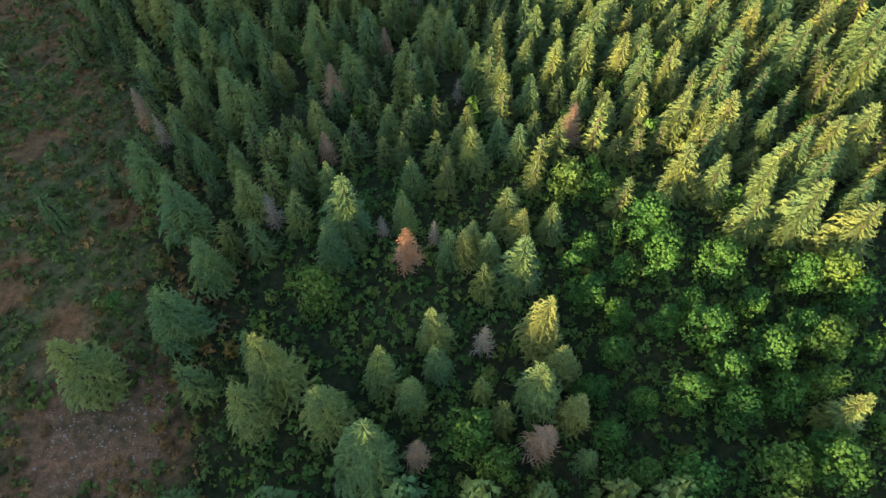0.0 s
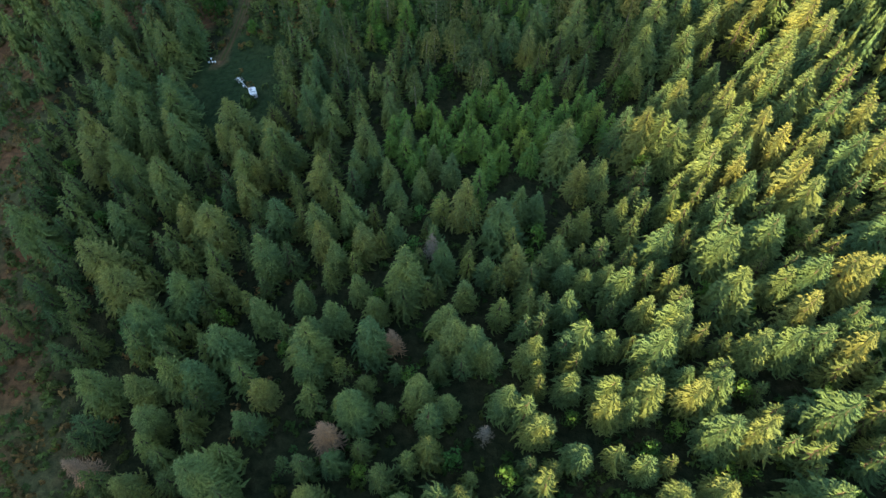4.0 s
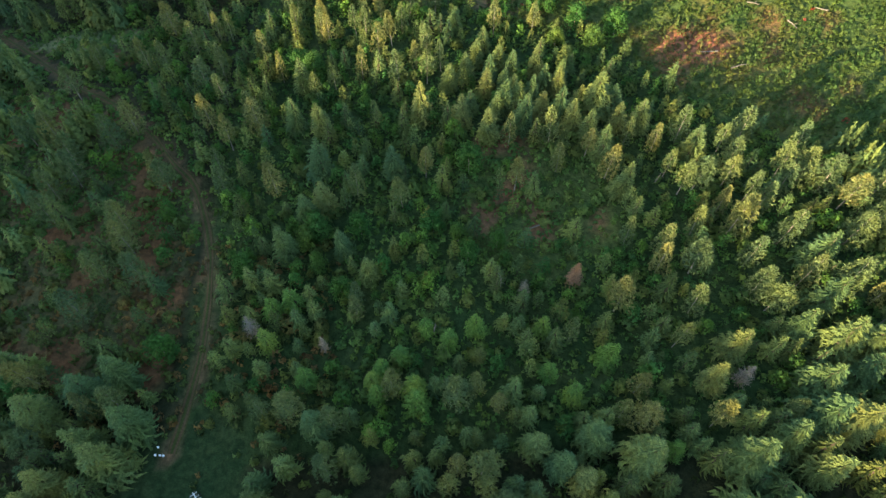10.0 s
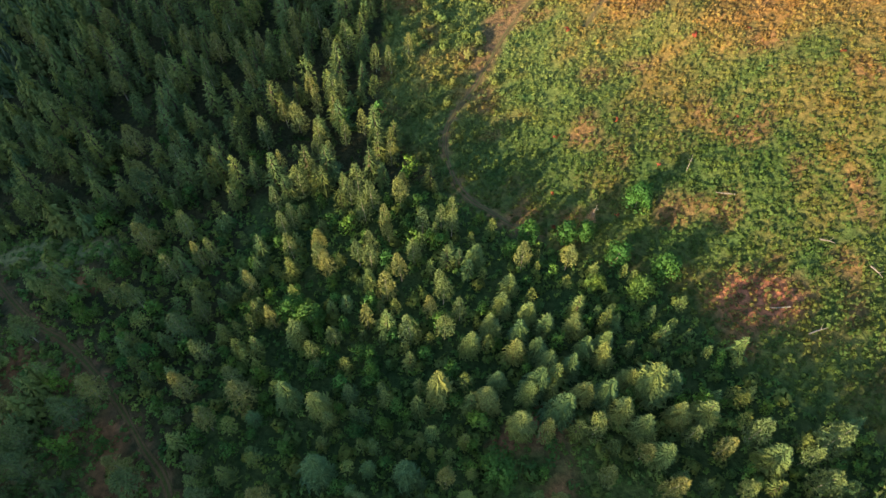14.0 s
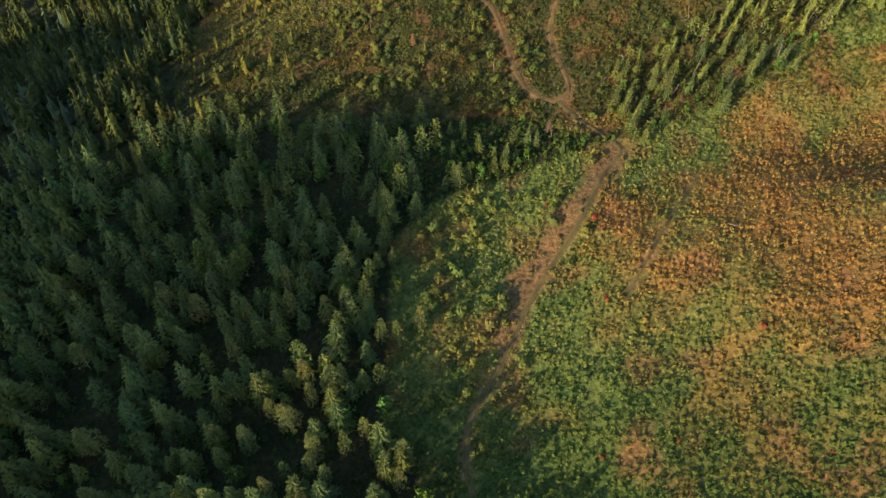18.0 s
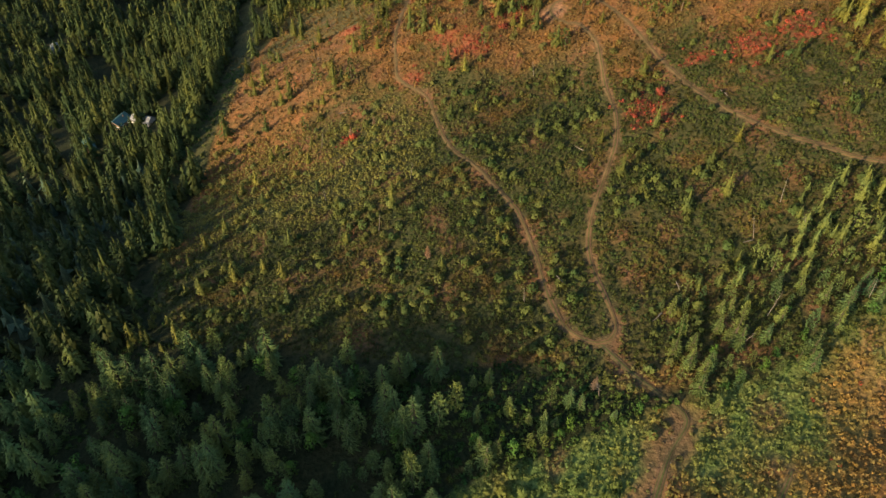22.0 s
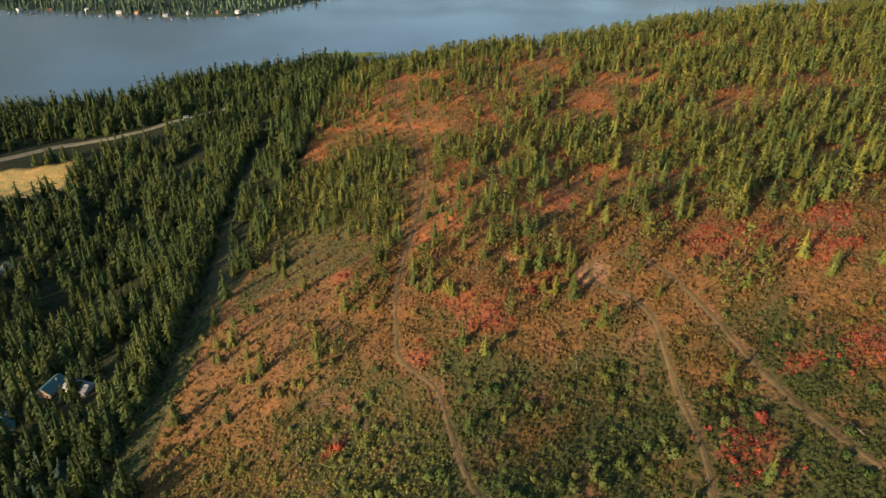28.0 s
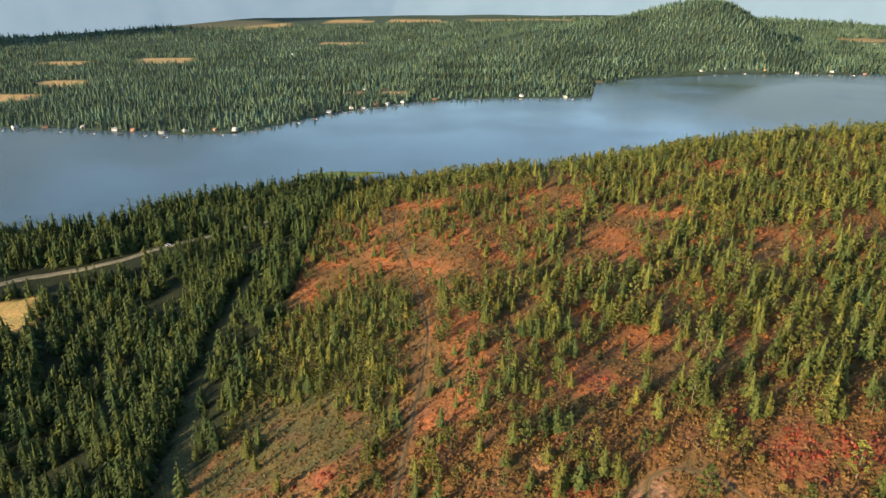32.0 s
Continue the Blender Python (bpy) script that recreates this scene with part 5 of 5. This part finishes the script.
a = np.clip(0.5 + 0.3 * waves(sx, sy, 7, 57)[:, None] + 0.25 * waves(sx, sy, 16, 58)[:, None] + rng.uniform(-0.25, 0.25, (len(sx), 1)), 0, 1)
tint = np.array((0.066, 0.106, 0.034)) * (1 - a) + np.array((0.130, 0.138, 0.040)) * a
autumn = np.array((0.158, 0.128, 0.040)) * (1 - a) + np.array((0.205, 0.105, 0.036)) * a
wood_in = ~(m["meadow"] | m["slope"] | (sy > 690))
g = step(0.25, 0.75, b)
tint = tint * (1 - g) + autumn * g
tint[wood_in] = ((np.array((0.044, 0.100, 0.026)) * (1 - a) + np.array((0.086, 0.130, 0.031)) * a) * np.where(sy < 80, 0.95, np.where((sy < 195) | (sy > 330), 0.6, 1.1))[:, None])[wood_in]
west_side = (sx < -30) & (sy < 240)
dry = (rng.uniform(0, 1, (len(sx), 1)) < 0.3) * 1.0
tint[west_side] = ((np.array((0.070, 0.100, 0.028)) * (1 - dry) + np.array((0.135, 0.088, 0.034)) * dry) * rng.uniform(0.6, 1.25, (len(sx), 1)))[west_side]
tint = tint * np.clip(1 + 0.16 * waves(sx, sy, 5, 60)[:, None], 0.7, 1.3)
under = ground_colour(sx, sy) * rng.uniform(0.85, 1.3, (len(sx), 1)) * np.array((1.0, 1.05, 0.95))
blend = np.where(sy > 600, 0.70, 0.45)[:, None] * ~wood_in[:, None] + np.where(sy > 690, 0.72, 0)[:, None] * wood_in[:, None]
tint = tint * (1 - blend) + under * blend
# lower slope: dark green brush, its dimmer light also put into the tint
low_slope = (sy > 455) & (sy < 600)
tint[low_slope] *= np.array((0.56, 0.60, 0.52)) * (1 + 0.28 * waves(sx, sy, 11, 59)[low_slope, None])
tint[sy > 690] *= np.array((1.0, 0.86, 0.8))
# yellow-green brush in the slope's west, with sunlight put into its tint
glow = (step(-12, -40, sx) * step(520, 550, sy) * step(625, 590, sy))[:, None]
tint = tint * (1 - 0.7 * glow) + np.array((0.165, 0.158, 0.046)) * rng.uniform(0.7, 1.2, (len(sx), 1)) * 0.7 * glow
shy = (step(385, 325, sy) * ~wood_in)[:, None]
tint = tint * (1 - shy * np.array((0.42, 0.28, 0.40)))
hue = rng.uniform(0, 1, (len(sx), 1))
tint[tall] = (tint * 0.45 + (np.array((0.044, 0.088, 0.028)) * (1 - hue) + np.array((0.115, 0.120, 0.034)) * hue) * 0.55)[tall]
reds = np.zeros(len(sx), bool)
for qx0, qy0, r in RED_PATCHES:
    reds |= np.hypot(sx - qx0, sy - qy0) < r * (1 + 0.6 * waves(sx, sy, 9, 62) + 0.3 * waves(sx, sy, 4, 63))
reds &= rng.uniform(0, 1, len(sx)) < 0.45
spots = m["meadow"] & (sx > 15) & (waves(sx, sy, 12, 64) > 1.0) & (rng.uniform(0, 1, len(sx)) < 0.06)
tint[reds | spots] = (np.array((0.25, 0.056, 0.036)) * rng.uniform(0.45, 1.1, (len(sx), 1)))[reds | spots]
size = np.where(tall, rng.uniform(1.8, 3.8, len(sx)) * np.where(sy < 150, 0.66, 1.0), rng.uniform(0.9, 1.9, len(sx)) * np.where(wood_in, 1.25, 1.0) * np.where(sy > 720, 1.5, 1))
kind = np.where(tall, 6 + rng.integers(0, 3, len(sx)), rng.integers(0, 6, len(sx)))
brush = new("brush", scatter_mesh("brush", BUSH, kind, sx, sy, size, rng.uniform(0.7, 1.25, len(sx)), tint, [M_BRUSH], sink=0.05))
tagged(brush, "low brush of green, yellow, orange and red autumn leaves", "brush", kind="stuff")

# ---- small things ----
def box_mesh(name, sx, sy, sz, mat, bevel=0.0, z0=0.0, taper=1.0):
    bm = bmesh.new()
    bmesh.ops.create_cube(bm, size=1)
    for v in bm.verts:
        k = taper if v.co.z > 0 else 1
        v.co = Vector((v.co.x * sx * k, v.co.y * sy * k, (v.co.z + 0.5) * sz + z0))
    if bevel:
        bmesh.ops.bevel(bm, geom=bm.edges[:], offset=bevel, segments=2, affect="EDGES")
    me = bpy.data.meshes.new(name)
    bm.to_mesh(me)
    bm.free()
    me.materials.append(mat)
    return me


def drum_mesh(name, r, h, mat, sides=12, r2=None):
    bm = bmesh.new()
    bmesh.ops.create_cone(bm, cap_ends=True, segments=sides, radius1=r, radius2=r if r2 is None else r2, depth=h)
    bmesh.ops.translate(bm, verts=bm.verts[:], vec=(0, 0, h / 2))
    me = bpy.data.meshes.new(name)
    bm.to_mesh(me)
    bm.free()
    me.materials.append(mat)
    return me


def put(ob, parent, m):
    ob.matrix_basis = m
    return ob


def on_ground(x, y, rz=0.0, lift=0.0):
    return pose(x, y, float(ground_z(x, y)) + lift, 0, 0, rz)


M_DARK = plain("dark_panel", (0.04, 0.045, 0.05), 0.3, var=0.1)
M_TYRE = plain("tyre_rubber", (0.02, 0.02, 0.02), 0.9, var=0.1)
M_PALEWOOD = plain("weathered_wood", (0.15, 0.13, 0.11), 0.9, scale=5)
M_RUST = plain("orange_tarpaulin", (0.22, 0.06, 0.03), 0.7, scale=3)
M_TEAL = plain("teal_metal_roof", (0.05, 0.11, 0.11), 0.6, var=0.1)
M_GREYROOF = plain("grey_shingle_roof", (0.22, 0.22, 0.23), 0.85, scale=1)
M_REDROOF = plain("brown_shingle_roof", (0.18, 0.10, 0.07), 0.85, scale=1)
M_SIDING = plain("pale_siding", (0.45, 0.42, 0.38), 0.7, var=0.1, scale=1)
M_LOGWALL = plain("brown_siding", (0.20, 0.13, 0.08), 0.8, scale=1)
M_GLASS = plain("window_glass", (0.03, 0.04, 0.05), 0.08, var=0.1)

# white camping trailer in the grassy camp
camper = tagged(new("camping_trailer"), "small white camping trailer with grey roof panels on grass", "trailer")
camper.matrix_basis = on_ground(-49.0, 178.8, 18)
camper.scale = (0.8, 0.78, 0.8)
part("body", box_mesh("trailer_body", 2.1, 3.3, 1.75, M_WHITE, 0.18, 0.45), camper)
part("roof", box_mesh("trailer_roof", 1.9, 3.0, 0.12, M_WHITE, 0.05, 2.17), camper)
put(part("roof_hatch", box_mesh("roof_hatch", 0.75, 0.95, 0.10, M_GREY, 0.03, 2.28), camper, "grey roof hatch"), camper, pose(-0.35, 0.55, 0, 0, 0, 24))
put(part("roof_panel", box_mesh("roof_panel", 1.3, 0.5, 0.07, M_GREY, 0.02, 2.28), camper, "grey roof panel"), camper, pose(0.05, -0.55, 0, 0, 0, -14))
put(part("window", box_mesh("trailer_window", 1.0, 0.04, 0.5, M_GLASS, 0.0, 1.3), camper), camper, pose(0, -1.66, 0))
put(part("door", box_mesh("trailer_door", 0.04, 0.65, 1.5, M_SIDING, 0.0, 0.55), camper), camper, pose(1.06, 0.5, 0))
part("hitch", mesh_from("hitch", *tube([(0, 1.5, 0.5), (0, 2.2, 0.48), (0, 2.8, 0.45)], [0.07, 0.06, 0.06]), [M_GREY]), camper, "grey steel drawbar")
for sx_ in (-1, 1):
    w = part("wheel", drum_mesh("wheel", 0.34, 0.2, M_TYRE), camper)
    w.matrix_basis = pose(sx_ * 0.98 - 0.1, -0.2, 0.34, 0, 90, 0)
    r = part("rim", drum_mesh("rim", 0.18, 0.22, M_GREY), w)

# pale boat trailer frame
bt = tagged(new("trailer_frame"), "pale metal trailer frame with crossbars standing on bare soil", "trailer")
bt.matrix_basis = on_ground(-52.8, 183.9, 40)
part("drawbar", mesh_from("drawbar", *tube([(0, -2.3, 0.5), (0, 0, 0.52), (0, 2.3, 0.5)], [0.06, 0.08, 0.08]), [M_WHITE]), bt)
for k, yy in enumerate((0.5, 1.2, 1.9)):
    c = part("crossbar", mesh_from("crossbar", *tube([(-0.75, yy, 0.55), (0, yy, 0.52), (0.75, yy, 0.55)], [0.06, 0.06, 0.06]), [M_WHITE]), bt)
for sx_ in (-1, 1):
    part("bunk", mesh_from("bunk", *tube([(sx_ * 0.5, 0.2, 0.66), (sx_ * 0.5, 1.2, 0.66), (sx_ * 0.45, 2.2, 0.68)], [0.07, 0.07, 0.07]), [M_PALEWOOD]), bt)
    w = part("wheel", drum_mesh("small_wheel", 0.28, 0.16, M_TYRE), bt)
    w.matrix_basis = pose(sx_ * 0.85 - 0.08, 1.2, 0.28, 0, 90, 0)

cover = tagged(new("covered_pile", box_mesh("covered_pile", 2.6, 1.5, 1.0, M_RUST, 0.3, -0.05, 0.7)), "low pile under a rust-orange tarpaulin by the trees", "tarpaulin")
cover.matrix_basis = on_ground(-69, 191.5, 15)
pail = tagged(new("pail", drum_mesh("pail", 0.17, 0.38, M_WHITE, 10, 0.21)), "white plastic pail on bare soil", "bucket", "pails at the camp")
pail.matrix_basis = on_ground(-63, 194.4)
for x, y in ((-63.2, 192.9), (-62.2, 192.8), (-61.5, 192.7), (-52.4, 182.9)):
    copy_thing(pail, on_ground(x, y, rng.uniform(0, 360)))


def log_thing(k):
    L = 3.4 + 1.2 * k
    v, f = tube([(-L / 2, 0, 0.16), (0, 0.15, 0.2), (L / 2, 0, 0.14)], [0.19, 0.15, 0.07], 7)
    ob = tagged(new("fallen_log"), "bleached fallen log lying in low brush", "log", "fallen logs in the brush")
    part("stem", mesh_from("log_stem", v, f, [M_PALEWOOD], smooth=True), ob)
    v, f = tube([(L * 0.1, 0.05, 0.2), (L * 0.2, 0.5, 0.6), (L * 0.28, 0.9, 0.8)], [0.06, 0.04, 0.015], 5)
    part("branch_stub", mesh_from("branch_stub", v, f, [M_PALEWOOD]), ob)
    return ob


LOGS = [log_thing(k) for k in range(2)]
spots = [(74, 304), (60, 289), (82, 296), (66, 283), (90, 300), (55, 318), (70, 492), (81, 558), (110, 484), (40, 470), (48, 480), (-62, 609), (-80, 660), (-95, 690), (16, 487), (117, 551), (62, 402), (30, 545), (12, 240)]
for i, (x, y) in enumerate(spots):
    m = on_ground(x, y, rng.uniform(0, 360), 0.55)
    if i < 2:
        LOGS[i].matrix_basis = m
    else:
        copy_thing(LOGS[i % 2], m)


def bare_snag(k):
    H = 6.5 + 2 * k
    ob = tagged(new("bare_snag"), "leaning bare grey trunk of a dead tree", "dead tree", "bare trunks on the slope")
    part("trunk", mesh_from("bare_trunk", *tube([(0, 0, -0.3), (0.1, 0.05, H * 0.5), (0.25, 0, H)], [0.11, 0.08, 0.02], 6), [M_PALEWOOD], smooth=True), ob)
    for j in range(5):
        z, a = H * (0.45 + 0.1 * j), 2.2 * j + k
        part("branch", mesh_from("bare_branch", *tube([(0.1, 0, z), (0.5 * math.cos(a), 0.5 * math.sin(a), z + 0.15), (1.0 * math.cos(a), 1.0 * math.sin(a), z + 0.1)], [0.04, 0.03, 0.01], 4), [M_PALEWOOD]), ob)
    return ob


SN = [bare_snag(k) for k in range(2)]
spots = [(108, 484), (83, 505), (87, 494), (111, 479), (60, 460), (68, 467), (48, 326), (24, 315), (21, 448), (-40, 520), (-62, 545), (-30, 545), (5, 480), (-70, 590), (-85, 640), (72, 493), (20, 600), (95, 470), (-10, 215), (4, 225), (40, 250), (55, 235), (35, 215)]
for i, (x, y) in enumerate(spots):
    m = on_ground(x, y) @ pose(0, 0, 0, rng.normal(0, 9), rng.normal(0, 9), rng.uniform(0, 360))
    if i < 2:
        SN[i].matrix_basis = m
    else:
        copy_thing(SN[i % 2], m)


# rubble on the bare patch and along the meadow track
def stone(seed):
    r = np.random.default_rng(seed)
    bm = bmesh.new()
    bmesh.ops.create_icosphere(bm, subdivisions=1, radius=0.5)
    for v in bm.verts:
        v.co *= r.uniform(0.7, 1.15)
        v.co.z *= 0.6
    bm.verts.ensure_lookup_table()
    V = np.array([v.co[:] for v in bm.verts])
    F = np.array([[v.index for v in f.verts] for f in bm.faces])
    bm.free()
    return V, F


STONES = [stone(300 + k) for k in range(3)]
n = 620
a, r = rng.uniform(0, 6.28, n), 11 * np.sqrt(rng.uniform(0, 1, n))
x, y = -46 + r * np.cos(a) * 0.8, 27 + r * np.sin(a)
mt = LINES["meadow_track"]
k = rng.integers(10, len(mt) - 10, 110)
x, y = np.r_[x, mt[k, 0] + rng.normal(0, 1.6, 110)], np.r_[y, mt[k, 1] + rng.normal(0, 1.2, 110)]
sz = rng.gamma(2.0, 0.09, len(x)) + 0.05
rub = new("rubble", scatter_mesh("rubble", STONES, rng.integers(0, 3, len(x)), x, y, sz, np.ones(len(x)), np.ones((len(x), 3)), [M_STONE], sink=0.0))
tagged(rub, "loose grey rubble stones on bare soil", "stones", kind="stuff")


def gable_roof(name, w, l, h, mat, over=0.4, thick=0.15):
    a, b = w / 2 + over, l / 2 + over
    s = -over * h / (w / 2)
    V = [(-a, -b, s), (0, -b, h), (a, -b, s), (-a, b, s), (0, b, h), (a, b, s)]
    V += [(x_, y_, z_ - thick) for x_, y_, z_ in V]
    F = [(0, 1, 4, 3), (1, 2, 5, 4), (6, 9, 10, 7), (7, 10, 11, 8), (0, 6, 7, 1), (1, 7, 8, 2), (3, 4, 10, 9), (4, 5, 11, 10), (0, 3, 9, 6), (2, 8, 11, 5)]
    return mesh_from(name, V, F, [mat])


def house(name, label, group, w, l, h, wall, roof, seed):
    r = np.random.default_rng(seed)
    ob = tagged(new(name), label, "house", group)
    rise = w * 0.32
    V = [(-w / 2, -l / 2, -1.5), (w / 2, -l / 2, -1.5), (w / 2, l / 2, -1.5), (-w / 2, l / 2, -1.5), (-w / 2, -l / 2, h), (w / 2, -l / 2, h), (w / 2, l / 2, h), (-w / 2, l / 2, h), (0, -l / 2, h + rise), (0, l / 2, h + rise)]
    tri = [(0, 1, 5), (0, 5, 4), (1, 2, 6), (1, 6, 5), (2, 3, 7), (2, 7, 6), (3, 0, 4), (3, 4, 7), (4, 5, 8), (6, 7, 9)]
    part("wall", mesh_from("house_wall", V, tri, [wall]), ob)
    roof_ob = part("roof", gable_roof("house_roof", w, l, rise, roof), ob)
    roof_ob.matrix_basis = pose(0, 0, h + 0.12)
    put(part("chimney", box_mesh("chimney", 0.7, 0.7, 1.6, M_STONE, 0.03), roof_ob), roof_ob, pose(w * 0.2, l * 0.2, rise * 0.4))
    put(part("door", box_mesh("house_door", 1.0, 0.08, 2.05, M_LOGWALL), ob), ob, pose(-w * 0.15, -l / 2 - 0.04, 0))
    for sx_, sy_, rz in ((0.25, -0.5, 0), (0.5, 0.2, 90), (0.5, -0.25, 90), (-0.5, 0.2, 90), (-0.5, -0.25, 90)):
        wd = part("window", box_mesh("window_frame", 1.5, 0.1, 1.3, M_WHITE), ob)
        wd.matrix_basis = pose(sx_ * w * (1.012 if rz else 1), sy_ * l * (1.012 if not rz else 1), 1.0, 0, 0, rz)
        part("pane", box_mesh("window_pane", 1.25, 0.14, 1.05, M_GLASS, 0, 0.12), wd)
    return ob


homes = [house("cabin", "cabin with a teal metal roof among tall conifers", "cabins in the wood", 7, 10, 3, M_LOGWALL, M_TEAL, 1),
         house("cabin", "cabin with a grey shingle roof among tall conifers", "cabins in the wood", 6, 11, 3, M_SIDING, M_GREYROOF, 2)]
homes[0].matrix_basis = on_ground(-200, 637, 30)
homes[1].matrix_basis = on_ground(-174, 651, 70)
copy_thing(homes[0], on_ground(-189, 656, -15))
copy_thing(homes[1], on_ground(-284, 781, 20))

# houses, docks and boats along the far shore
far_homes = [house("lake_house", "pale lakeside house with a grey roof by the water", "lakeside houses", 9, 13, 4, M_SIDING, M_GREYROOF, 3),
             house("lake_house", "brown lakeside house with a brown roof by the water", "lakeside houses", 9, 12, 4, M_LOGWALL, M_REDROOF, 4),
             house("lake_house", "large pale lakeside house with a grey roof by the water", "lakeside houses", 10, 12, 5, M_SIDING, M_GREYROOF, 5)]
places = [(x, float(np.interp(x, *SHORE_FAR)) + rng.uniform(10, 20)) for x in (-690, -640, -575, -520, -490, -440, -405, -360, -330, -205, -190, -170, -150, -128, -108, -80, -20, 150, 235, 300, 620, 690, 780, 850, 930, 1000, 1060)]
places += [(-905, 2160), (-800, 1800), (-420, 2480), (-100, 2900), (600, 2280), (1400, 2700), (-160, 1875), (-120, 1872)]
for i, (x, y) in enumerate(places):
    m = on_ground(x, y, rng.uniform(0, 360))
    if i < 3:
        far_homes[i].matrix_basis = m
        far_homes[i].scale = (0.62, 0.62, 0.62)
    else:
        copy_thing(far_homes[i % 3], m)

dock = tagged(new("dock"), "narrow grey wooden dock on the lake shore", "dock", "docks on the far shore")
part("deck", box_mesh("deck", 2.4, 16, 0.25, M_PALEWOOD, 0, 0.5), dock)
for sx_ in (-1, 1):
    for yy in (-7, 0, 7):
        put(part("post", drum_mesh("dock_post", 0.15, 3.2, M_PALEWOOD, 6), dock), dock, pose(sx_ * 1.25, yy, -2.0))
boat = tagged(new("boat"), "small white motor boat moored by a dock", "boat", "boats on the far shore")
hv, hf = [], []
for j, (yy, w, zz) in enumerate(((-3, 1.0, 0.7), (-1, 1.15, 0.7), (1, 1.0, 0.75), (2.3, 0.5, 0.85), (3.0, 0.02, 0.95))):
    hv += [(-w, yy, zz), (-w * 0.7, yy, -0.1), (w * 0.7, yy, -0.1), (w, yy, zz)]
    if j:
        b0 = 4 * (j - 1)
        for q in range(3):
            hf.append((b0 + q, b0 + q + 1, b0 + q + 5, b0 + q + 4))
hf += [(3, 2, 1, 0), (0, 4, 7, 3), (4, 8, 11, 7)]
part("hull", mesh_from("hull", hv, hf, [M_WHITE]), boat)
part("windscreen", box_mesh("windscreen", 1.5, 0.5, 0.5, M_GLASS, 0.05, 0.7), boat)
part("outboard_motor", box_mesh("outboard", 0.4, 0.4, 0.9, M_DARK, 0.05, 0.2), boat).location.y = -3.1
for i, x in enumerate((-700, -655, -600, -545, -500, -460, -425, -385, -345, -300, -282, -246, -222, -200, -178, -150, -120, -90, -50, 60, 180, 240, 275, 640, 720, 800, 880, 960, 1030)):
    y = float(np.interp(x, *SHORE_FAR))
    sl = float(np.interp(x + 5, *SHORE_FAR)) - float(np.interp(x - 5, *SHORE_FAR))
    rz = math.degrees(math.atan2(sl, 10))
    m = pose(x, y - 9, LAKE, 0, 0, rz)
    mb = pose(x + 4, y - 12, LAKE, 0, 0, rz + rng.uniform(-30, 30))
    if i == 0:
        dock.matrix_basis, boat.matrix_basis = m, mb
    else:
        copy_thing(dock, m)
        if i % 3 != 1:
            copy_thing(boat, mb)

# a car on the lakeside road
car = tagged(new("car"), "small white car driving on the lakeside road", "car")
i = int(np.argmin(np.hypot(HIGHWAY[:, 0] + 251, HIGHWAY[:, 1] - 1020)))
d = HIGHWAY[i + 1] - HIGHWAY[i - 1]
car.matrix_basis = on_ground(HIGHWAY[i, 0], HIGHWAY[i, 1], math.degrees(math.atan2(d[1], d[0])) - 90, 0.92)
part("body", box_mesh("car_body", 1.8, 4.4, 0.7, M_WHITE, 0.15, 0.35), car)
part("cabin", box_mesh("car_cabin", 1.6, 2.3, 0.6, M_GLASS, 0.1, 1.0, 0.8), car)
part("roof", box_mesh("car_roof", 1.3, 1.8, 0.06, M_WHITE, 0.02, 1.58), car)
for sx_ in (-1, 1):
    for yy in (-1.35, 1.35):
        w = part("wheel", drum_mesh("car_wheel", 0.33, 0.2, M_TYRE), car)
        w.matrix_basis = pose(sx_ * 0.82 - 0.1, yy, 0.33, 0, 90, 0)
        part("rim", drum_mesh("car_rim", 0.2, 0.21, M_GREY, 10), w)

# marsh islet off the near shore
a = np.linspace(0, 6.283, 40, endpoint=False)
rr = 1 + 0.16 * np.sin(3 * a + 1) + 0.1 * np.sin(5 * a)
ring = np.stack([-138 + 46 * rr * np.cos(a), 1277 + 17 * rr * np.sin(a) + 0.12 * 46 * np.cos(a), np.full(40, LAKE - 0.4)], -1)
top = np.stack([-138 + 40 * rr * np.cos(a), 1277 + 13 * rr * np.sin(a) + 0.12 * 40 * np.cos(a), np.full(40, LAKE + 0.5)], -1)
V = np.vstack([ring, top, [(-138, 1277, LAKE + 0.7)]])
F = [(i, (i + 1) % 40, 40 + (i + 1) % 40) for i in range(40)] + [(i, 40 + (i + 1) % 40, 40 + i) for i in range(40)] + [(40 + i, 40 + (i + 1) % 40, 80) for i in range(40)]
M_SEDGE = plain("marsh_sedge", (0.12, 0.15, 0.045), 0.9, scale=0.4)
islet = tagged(new("islet", mesh_from("islet", V, F, [M_SEDGE], smooth=True)), "low green marshy islet in the lake", "islet", kind="structure")
